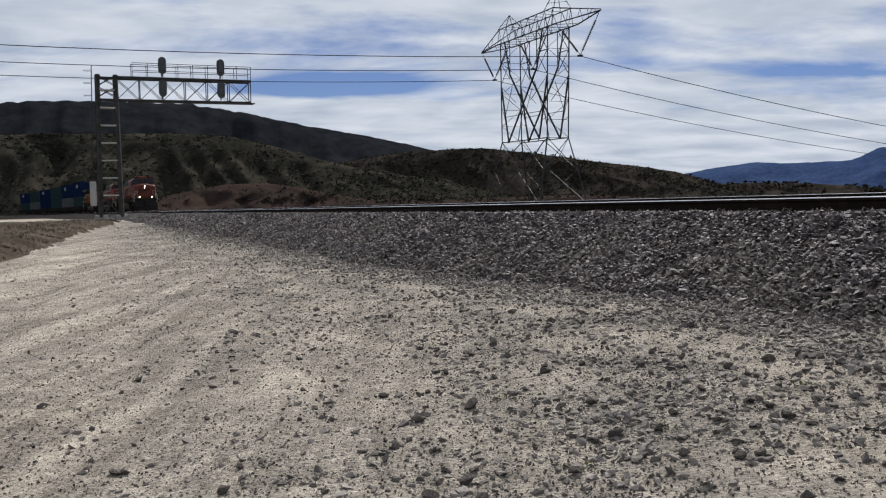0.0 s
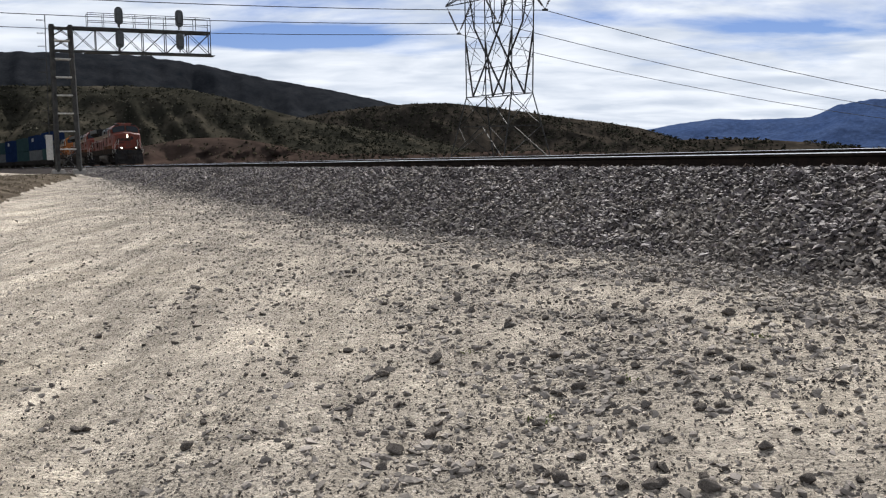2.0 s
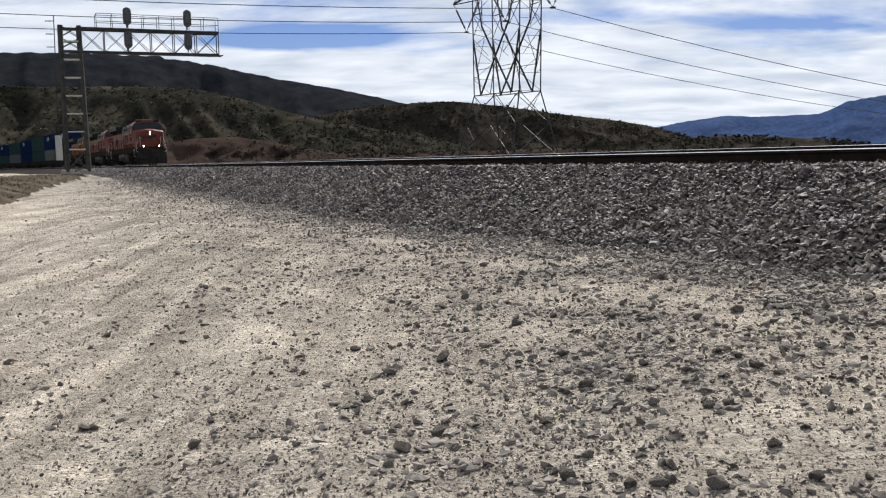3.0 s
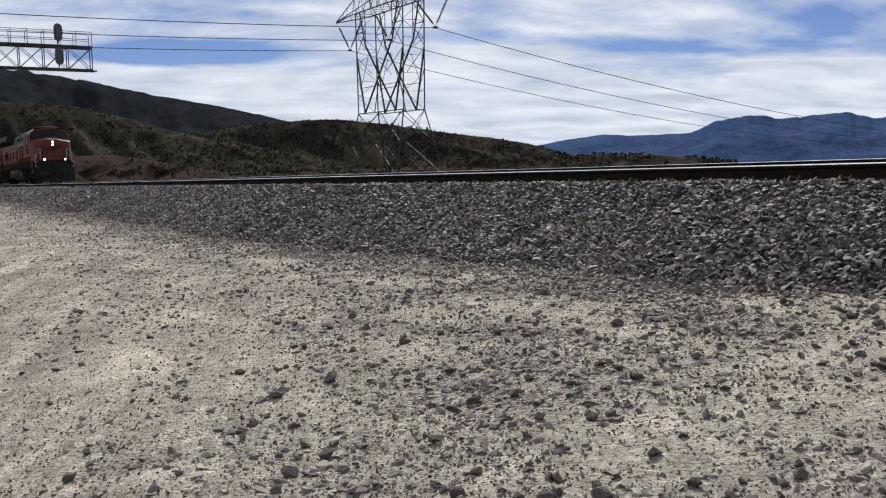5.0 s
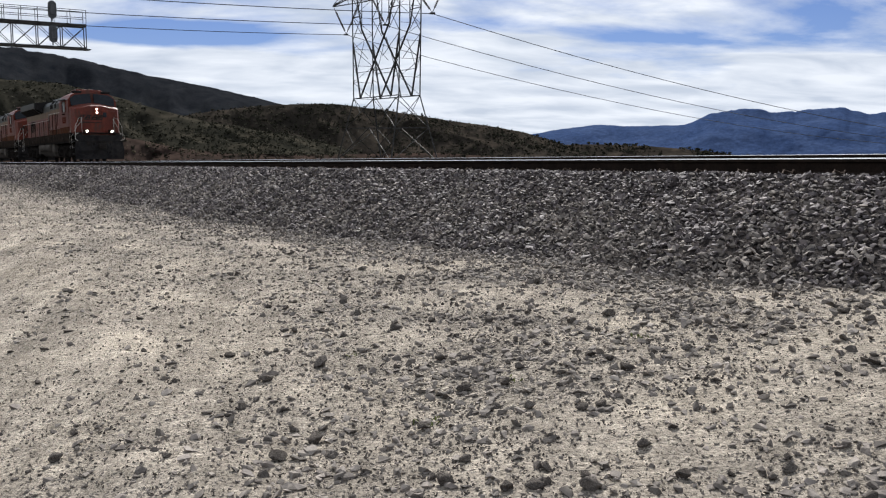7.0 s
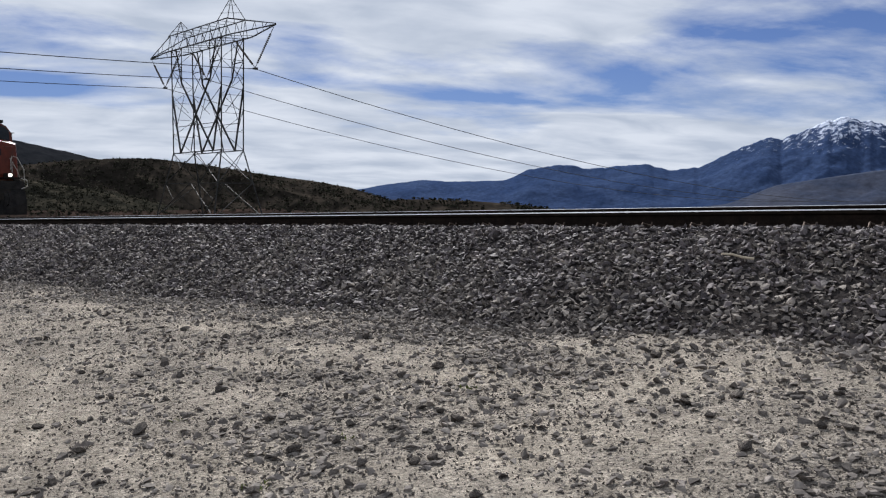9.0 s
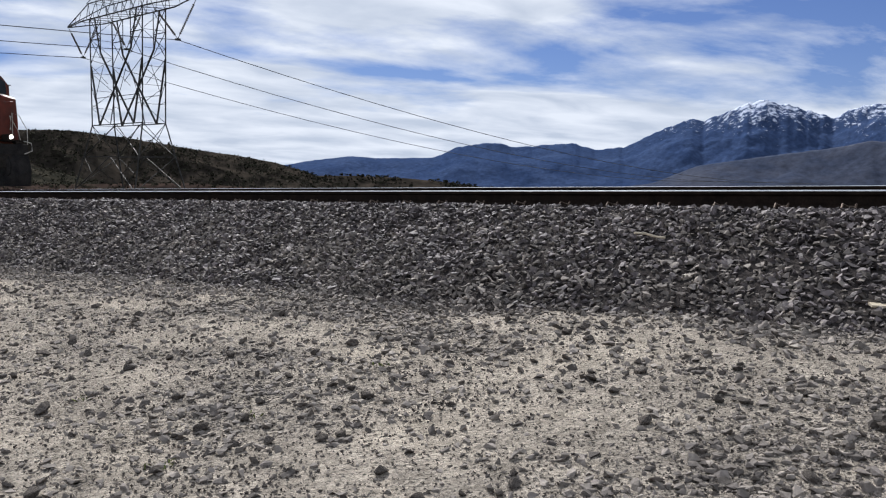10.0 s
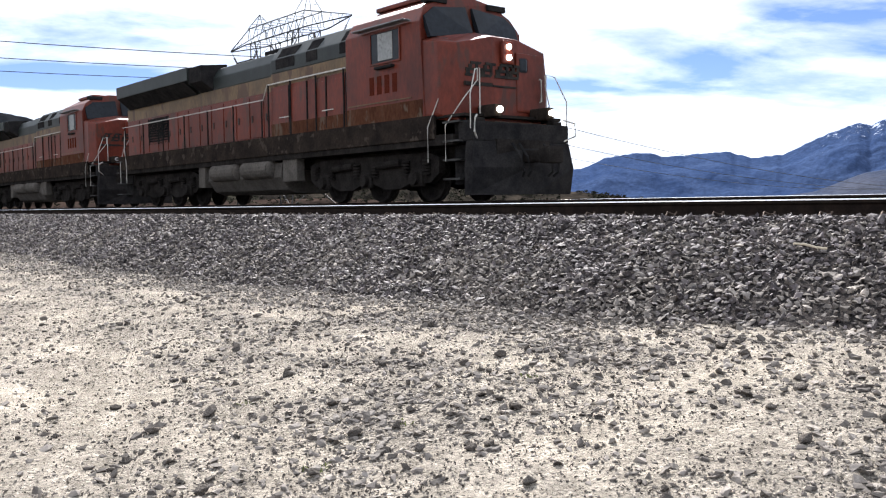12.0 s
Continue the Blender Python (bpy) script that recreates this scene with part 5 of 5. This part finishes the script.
        box(bm, sx * 1.5, sx * 1.535, 2.9, 5.4, 2.3, 2.325)
        part("stripe", bm, M["yellow"], cab)
    bm = bmesh.new()
    box(bm, -0.8, 0.8, 3.4, 5.2, 4.62, 4.73, 0.03)
    part("roof_unit", bm, paint, cab)
    for sx in (-0.9, 0.9):
        bm = bmesh.new()
        box(bm, sx - 0.28, sx + 0.28, 2.68, 2.95, 4.44, 4.58, 0.02)
        part("number_board", bm, M["black"], cab)
    # nose door, logo shapes and lamps
    bm = bmesh.new()
    box(bm, 0.28, 1.16, 1.405, 1.6, 1.95, 3.26, 0.03)
    door = part("nose_door", bm, paint, nose)
    bm = bmesh.new()
    box(bm, 0.36, 0.62, 1.385, 1.46, 2.82, 3.16, 0.06)
    part("door_window", bm, M["glass"], door)
    bm = bmesh.new()
    pipe(bm, [(1.0, 1.42, 2.2), (1.0, 1.35, 2.22), (1.0, 1.35, 2.7), (1.0, 1.42, 2.72)], 0.018)
    part("door_handle", bm, M["rail_white"], door)
    bm = bmesh.new()
    for k, w_ in enumerate((0.36, 0.34, 0.4, 0.3)):
        x0 = -1.16 + k * 0.4
        yy = 1.45 + 0.1 * max(0, -x0 - 0.4)
        for z0, z1, u0, u1 in ((2.66, 2.72, 0.0, 1.0), (2.72, 2.84, 0.0, 0.3), (2.78, 2.84, 0.0, 0.85), (2.84, 2.92, 0.05, 0.3), (2.92, 2.98, 0.1, 0.95), (2.72, 2.92, 0.72, 0.95)):
            o = (z0 - 2.66) * 0.5
            box(bm, x0 + o + w_ * u0, x0 + o + w_ * u1, yy - 0.05, yy + 0.1, z0, z1)
    box(bm, -1.2, -0.42, 1.42, 1.6, 2.46, 2.54)
    box(bm, -0.42, 0.26, 1.395, 1.5, 2.46, 2.5)
    split("emblem_bar", bm, M["mark"], nose)
    bm = bmesh.new()
    box(bm, -0.17, 0.17, 1.36, 1.45, 2.98, 3.5, 0.04)
    lampbox = part("headlight_housing", bm, paint, nose)
    for z in (3.12, 3.35):
        bm = bmesh.new()
        bmesh.ops.create_cone(bm, cap_ends=True, segments=16, radius1=0.062, radius2=0.066, depth=0.06, matrix=pose(0, 1.35, z, 90))
        part("headlight", bm, lamp_mat, lampbox)
    for sx in (-1, 1):
        bm = bmesh.new()
        box(bm, sx * 0.78 - 0.11, sx * 0.78 + 0.11, 0.85, 1.42, 1.76, 2.03, 0.04)
        db = part("ditch_light_box", bm, M["dirty_sill"], th)
        bm = bmesh.new()
        bmesh.ops.create_cone(bm, cap_ends=True, segments=16, radius1=0.066, radius2=0.07, depth=0.06, matrix=pose(sx * 0.78, 0.83, 1.91, 90))
        part("ditch_light", bm, lamp_mat, db)
    bm = bmesh.new()
    box(bm, -1.25, 1.25, 1.25, 1.52, 1.64, 1.71, 0.025)
    part("nose_lip", bm, M["dusty_paint"], th, "dust-covered ledge under the nose")
    for sx in (-1, 1):
        bm = bmesh.new()
        box(bm, sx * 1.16 - 0.14, sx * 1.16 + 0.14, 1.0, 1.25, 1.1, 1.75, 0.05)
        part("receptacle_box", bm, M["under"], th)
    # pilot, plough, steps, coupler
    bm = bmesh.new()
    box(bm, -1.45, 1.45, 0.95, 1.4, 1.25, 1.66, 0.03)
    part("front_platform", bm, M["black"], th)
    bm = bmesh.new()
    solid(bm, [[(-1.5, 0.95, 0.12), (0, 0.6, 0.12), (1.5, 0.95, 0.12), (1.5, 1.15, 0.12), (0, 0.9, 0.12), (-1.5, 1.15, 0.12)], [(-1.5, 0.85, 0.7), (0, 0.75, 0.7), (1.5, 0.85, 0.7), (1.5, 1.15, 0.7), (0, 0.98, 0.7), (-1.5, 1.15, 0.7)], [(-1.45, 0.95, 1.25), (0, 0.95, 1.25), (1.45, 0.95, 1.25), (1.45, 1.15, 1.25), (0, 1.15, 1.25), (-1.45, 1.15, 1.25)]])
    part("snow_plough", bm, M["black"], th)
    bm = bmesh.new()
    box(bm, -0.16, 0.16, 0.0, 0.8, 0.8, 1.06, 0.05)
    box(bm, -0.26, 0.2, -0.08, 0.24, 0.76, 1.12, 0.06)
    part("coupler", bm, M["under"], th)
    for dx in (-0.55, -0.35, 0.4, 0.6):
        bm = bmesh.new()
        pipe(bm, [(dx, 0.7, 1.2), (dx, 0.45, 0.9), (dx * 0.9, 0.4, 0.6), (dx * 0.8, 0.5, 0.5)], 0.03)
        part("air_hose", bm, M["black"], th)
    for sx in (-1, 1):
        for y0 in (1.25, 20.6):
            for k in range(4):
                bm = bmesh.new()
                box(bm, sx * 1.16, sx * 1.55, y0, y0 + 0.55, 0.45 + k * 0.4, 0.49 + k * 0.4)
                part("step", bm, M["steel_dark"], th)
            bm = bmesh.new()
            box(bm, sx * 1.1, sx * 1.16, y0, y0 + 0.6, 0.35, 1.8)
            part("step_well", bm, M["black"], th)
    # long hood
    hood = [(-1.08, 1.84), (-1.08, 4.0), (-0.9, 4.3), (-0.5, 4.42), (0.5, 4.42), (0.9, 4.3), (1.08, 4.0), (1.08, 1.84)]
    bands = ((1.84, 3.2, paint, "hood_panel"), (3.2, 3.62, M["yellow"], "hood_stripe"), (3.62, 4.42, roof, "hood_roof"))
    for z0, z1, mat, nm in bands:
        bm = bmesh.new()
        if z1 < 4:
            box(bm, -1.08, 1.08, 5.5, 21.1, z0, z1, 0.01)
        else:
            sec2 = [(-1.08, z0)] + hood[1:-1] + [(1.08, z0)]
            solid(bm, [[(x, 5.5, z) for x, z in sec2], [(x, 21.1, z) for x, z in sec2]])
            soften(bm, 0.03, 20)
        part(nm, bm, mat, th)
    # alternator and blower room behind the cab stands as wide as the cab
    for z0, z1, mat in ((1.84, 3.22, paint), (3.22, 3.58, M["yellow"])):
        bm = bmesh.new()
        box(bm, -1.42, 1.42, 5.5, 9.4, z0, z1, 0.012)
        part("blower_room", bm, mat, th)
    bm = bmesh.new()
    sec3 = [(-1.42, 3.58), (-1.42, 3.95), (-1.1, 4.35), (-0.6, 4.5), (0.6, 4.5), (1.1, 4.35), (1.42, 3.95), (1.42, 3.58)]
    solid(bm, [[(x, 5.5, z) for x, z in sec3], [(x, 9.4, z) for x, z in sec3]])
    soften(bm, 0.03, 20)
    part("blower_roof", bm, roof, th)
    for sx in (-1, 1):
        for a, w_ in ((5.56, 0.34), (6.95, 0.55), (8.1, 1.0)):
            bm = bmesh.new()
            solid(bm, [[(sx * 1.43, a, 3.68), (sx * 1.43, a + w_, 3.68), (sx * 1.43, a + w_, 3.93), (sx * 1.2, a + w_, 4.26), (sx * 1.2, a, 4.26), (sx * 1.43, a, 3.93)], [(sx * 1.3, a, 3.68), (sx * 1.3, a + w_, 3.68), (sx * 1.3, a + w_, 3.93), (sx * 1.05, a + w_, 4.26), (sx * 1.05, a, 4.26), (sx * 1.3, a, 3.93)]])
            part("vent", bm, M["black"], th)
        bm = bmesh.new()
        box(bm, sx * 1.435, sx * 1.45, 5.52, 9.38, 1.86, 2.2)
        part("lower_panel", bm, M["dusty_paint"], th, "dust-coated lower side panel")
        for a in (6.2, 8.4):
            bm = bmesh.new()
            box(bm, sx * 1.44, sx * 1.47, a, a + 0.5, 2.34, 2.365)
            part("grab_bar", bm, M["rail_white"], th)
        # hood doors
        for k in range(13):
            y = 9.6 + k * 0.86
            bm = bmesh.new()
            box(bm, sx * 1.06, sx * 1.1, y, y + 0.78, 1.95, 3.14, 0.008)
            d = part("hood_door", bm, paint, th)
            bm = bmesh.new()
            box(bm, sx * 1.09, sx * 1.12, y + 0.64, y + 0.7, 2.4, 2.6)
            part("latch", bm, M["steel_dark"], d)
        for k in range(4):
            y = 5.65 + k * 0.93
            bm = bmesh.new()
            box(bm, sx * 1.4, sx * 1.44, y, y + 0.84, 1.95, 3.1, 0.008)
            part("blower_door", bm, paint, th)
            bm = bmesh.new()
            box(bm, sx * 1.4, sx * 1.455, y - 0.055, y - 0.02, 1.9, 3.2)
            part("door_seam", bm, M["black"], th)
        bm = bmesh.new()
        for k in range(9):
            box(bm, sx * 1.08, sx * 1.13, 17.3, 19.0, 2.3 + k * 0.09, 2.34 + k * 0.09)
        box(bm, sx * 1.07, sx * 1.1, 17.2, 19.1, 2.2, 3.12)
        part("louvre", bm, M["black"], th)
        # radiator wing
        bm = bmesh.new()
        solid(bm, [[(sx * 0.6, y, 4.5), (sx * 1.56, y, 4.42), (sx * 1.56, y, 4.0), (sx * 1.08, y, 3.7), (sx * 0.6, y, 3.7)] for y in (14.6, 20.9)])
        soften(bm, 0.02, 20)
        part("radiator_wing", bm, roof, th)
        bm = bmesh.new()
        solid(bm, [[(sx * 0.6, y, 4.47), (sx * 1.5, y, 4.38), (sx * 1.5, y, 3.9), (sx * 1.06, y, 3.62), (sx * 0.6, y, 3.62)] for y in (13.7, 14.6)])
        part("wing_end", bm, M["black"], th)
        bm = bmesh.new()
        solid(bm, [[(sx * 1.58, y, 3.98), (sx * 1.6, y, 3.98), (sx * 1.13, y, 3.6), (sx * 1.1, y, 3.6)] for y in (14.8, 20.7)])
        part("radiator_grille", bm, M["black"], th)
    bm = bmesh.new()
    box(bm, -0.4, 0.4, 10.2, 11.6, 4.4, 4.6, 0.04)
    box(bm, -0.3, 0.3, 12.6, 13.6, 4.4, 4.55, 0.04)
    part("exhaust_stack", bm, M["black"], th)
    bm = bmesh.new()
    box(bm, -1.0, 1.0, 20.7, 21.15, 1.9, 3.9, 0.06)
    part("hood_end", bm, paint, th)
    # fuel tank and air tanks
    bm = bmesh.new()
    prof = [(-1.35, 1.15), (-1.4, 0.75), (-1.15, 0.4), (-0.9, 0.3), (0.9, 0.3), (1.15, 0.4), (1.4, 0.75), (1.35, 1.15)]
    solid(bm, [[(x, 9.0, z) for x, z in prof], [(x, 13.6, z) for x, z in prof]])
    soften(bm, 0.03, 25)
    part("fuel_tank", bm, M["tank"], th, "dusty grey fuel tank")
    for sx in (-1, 1):
        for a in (9.5, 11.55):
            bm = bmesh.new()
            bar(bm, (sx * 1.34, a, 0.98), (sx * 1.34, a + 1.55, 0.98), 0.27, 18)
            for yy in (a - 0.02, a + 1.57):
                bmesh.ops.create_uvsphere(bm, u_segments=16, v_segments=8, radius=0.265, matrix=Matrix.LocRotScale((sx * 1.34, yy, 0.98), None, (1, 0.4, 1)))
            part("air_tank", bm, M["tank"], th)
    for sx in (-1, 1):
        bm = bmesh.new()
        box(bm, sx * 1.2, sx * 1.46, 8.05, 8.8, 0.6, 1.25, 0.03)
        part("battery_box", bm, M["tank"], th)
        bm = bmesh.new()
        box(bm, sx * 1.2, sx * 1.44, 13.75, 14.2, 0.55, 1.25, 0.03)
        part("battery_box", bm, M["tank"], th)
    bogie(th, [3.1, 5.1, 7.0], M["under"])
    bogie(th, [15.4, 17.3, 19.3], M["under"])
    # handrails
    for sx in (-1, 1):
        x = sx * 1.46
        bm = bmesh.new()
        pipe(bm, [(x, 9.55, 3.3), (x, 9.8, 2.92), (x, 20.6, 2.92)], 0.018)
        part("handrail", bm, M["rail_white"], th)
        bm = bmesh.new()
        pipe(bm, [(x, 5.6, 3.3), (x, 9.55, 3.3)], 0.022)
        part("handrail", bm, M["rail_white"], th)
        for k in range(7):
            y = 9.9 + k * 1.75
            bm = bmesh.new()
            bar(bm, (x, y, 1.84), (x, y, 2.92), 0.024, 6)
            part("stanchion", bm, M["black"], th)
        for y in (5.7, 7.0, 8.3, 9.5):
            bm = bmesh.new()
            bar(bm, (x, y, 1.84), (x, y, 3.3), 0.024, 6)
            part("stanchion", bm, M["black"], th)
        for y0, sg in ((1.25, 1), (1.85, 1), (20.6, 1), (21.2, 1)):
            bm = bmesh.new()
            inward = 0.4 if y0 in (1.25, 21.2) else 0.0
            w = 1 if y0 < 10 else -1
            pipe(bm, [(sx * 1.55, y0 + w * 0.45, 0.85), (sx * 1.55, y0 + w * 0.45, 1.6), (sx * (1.5 - inward * 0.5), y0 + w * 0.15, 2.15), (sx * (1.42 - inward), y0, 2.55), (sx * (1.42 - inward), y0, 2.8)], 0.013)
            part("grab_rail", bm, M["rail_white"], th)
        bm = bmesh.new()
        pipe(bm, [(sx * 1.45, 1.0, 1.5), (sx * 1.45, 1.0, 2.2), (sx * 1.2, 1.12, 2.75), (sx * 1.0, 1.2, 2.8), (sx * 1.0, 1.2, 1.84)], 0.014)
        part("front_rail", bm, M["rail_white"], th)
        bm = bmesh.new()
        pipe(bm, [(sx * 1.3, 0.97, 1.3), (sx * 1.52, 0.8, 1.42), (sx * 1.5, 0.8, 1.7), (sx * 1.3, 0.97, 1.78)], 0.02)
        part("uncoupling_lever", bm, M["rail_white"], th)
    return th


def well_car():
    th = empty("well_car", "low grey well car carrying stacked containers", "freight car", "cars of the train")
    bm = bmesh.new()
    for sx in (-1, 1):
        box(bm, sx * 1.3, sx * 1.45, 2.6, 17.4, 0.5, 1.35, 0.02)
    box(bm, -1.3, 1.3, 2.6, 17.4, 0.4, 0.5)
    part("well", bm, M["under"], th)
    for a in (0.2, 17.2):
        bm = bmesh.new()
        box(bm, -1.2, 1.2, a, a + 2.6, 0.95, 1.3, 0.03)
        part("end_platform", bm, M["under"], th)
    bogie(th, [0.75, 2.4], M["under"])
    bogie(th, [17.6, 19.25], M["under"])
    return th


def container(mat, label, marks):
    th = empty("shipping_container", label, "container", "stacked containers")
    bm = bmesh.new()
    n = 46
    for sx in (-1, 1):
        ys = []
        for i in range(n):
            y = 0.12 + 11.9 * i / n
            d = 11.9 / n / 4
            ys += [(y, 1.2), (y + d, 1.165), (y + 2 * d, 1.165), (y + 3 * d, 1.2)]
        ys.append((12.05, 1.2))
        lo = [bm.verts.new((sx * x, y, 0.12)) for y, x in ys]
        hi = [bm.verts.new((sx * x, y, 2.78)) for y, x in ys]
        for i in range(len(ys) - 1):
            bm.faces.new((lo[i], lo[i + 1], hi[i + 1], hi[i]))
    box(bm, -1.19, 1.19, 0.03, 12.15, 2.78, 2.86)
    box(bm, -1.19, 1.19, 0.03, 12.15, 0.03, 0.12)
    box(bm, -1.19, 1.19, 0.03, 0.1, 0.1, 2.8)
    box(bm, -1.19, 1.19, 12.08, 12.15, 0.1, 2.8)
    part("shell", bm, mat, th)
    for sx in (-1, 1):
        for y in (0.08, 12.1):
            bm = bmesh.new()
            box(bm, sx * 1.12, sx * 1.22, y - 0.08, y + 0.08, 0, 2.9)
            part("corner_post", bm, mat, th)
    for k in range(marks):
        bm = bmesh.new()
        box(bm, -1.215, -1.2, 4.2 + k * 1.1, 4.9 + k * 1.1, 1.7, 2.4)
        part("lettering_bar", bm, M["mark_pale"], th)
    return th


TRAIN = []
TRAIN.append((locomotive("orange diesel locomotive with lit headlights leading the train", M["orange"], True, M["green"]), 0.0, 0.0, 22.3))
TRAIN.append((locomotive("orange diesel locomotive coupled behind the leading one", M["orange"], False, M["green"]), 22.4, 0.0, 22.3))
TRAIN.append((locomotive("faded orange diesel locomotive coupled third", M["faded"], False, M["green"]), 44.8, 0.0, 22.3))
for k in range(6):
    off = 67.4 + k * 20.1
    TRAIN.append((well_car(), off, 0.0, 20.0))
    lo, hi = (("teal", "blue"), ("grey", "blue"), ("teal", "teal"), ("blue", "blue"), ("grey", "teal"), ("teal", "blue"))[k]
    TRAIN.append((container(M[lo + "_box"], "weathered %s corrugated shipping container set in a well car" % lo, 0), off + 3.9, 0.5, 12.2))
    TRAIN.append((container(M[hi + "_box"], "%s corrugated shipping container stacked on another" % hi, 3 if hi == "blue" else 0), off + 3.9, 3.4, 12.2))

HEAD = [(0, 127.2), (1.5, 111.9), (2.5, 102.3), (3.5, 93.4), (4.5, 84.7), (5.5, 75.9), (6.5, 66.8), (7.5, 57.8), (8.5, 48.7), (9.5, 39.4), (10.5, 29.8), (11, 24.9), (11.5, 19.85), (12, 14.8)]


def head_at(t):
    """Place of the leading headlight along the track, by a smooth curve through the timings."""
    ts, ss = [a for a, _ in HEAD], [b for _, b in HEAD]
    sl = np.gradient(np.array(ss), np.array(ts))
    i = max(0, min(len(ts) - 2, int(np.searchsorted(ts, t)) - 1))
    h = ts[i + 1] - ts[i]
    u = (t - ts[i]) / h
    return (1 + 2 * u) * (1 - u) ** 2 * ss[i] + u * (1 - u) ** 2 * h * sl[i] + u * u * (3 - 2 * u) * ss[i + 1] - u * u * (1 - u) * h * sl[i + 1]


def motions():
    """The train rolls towards the camera; wheels turn with the way it goes."""
    for th, off, up, length in TRAIN:
        rows = []
        for k in range(25):
            t = k * 0.5
            s = head_at(t) - 1.62 + off
            a, b = track_pose(s, P2, 0.02), track_pose(s + length, P2, 0.02)
            d = b.translation - a.translation
            turn = math.degrees(math.atan2(-d.x, d.y))
            m = pose(*a.translation, 0, 0, turn) @ pose(0, 0, up, math.degrees(math.atan2(d.z, math.hypot(d.x, d.y))))
            rows.append((t, m))
        walk(th, rows)
    for w, y in ROLLING:
        walk(w, [(k / 15, pose(0, y, WHEEL_R, math.degrees((head_at(0) - head_at(k / 15)) / WHEEL_R) % 360)) for k in range(181)])


build_stones()
build_rocks()
motions()
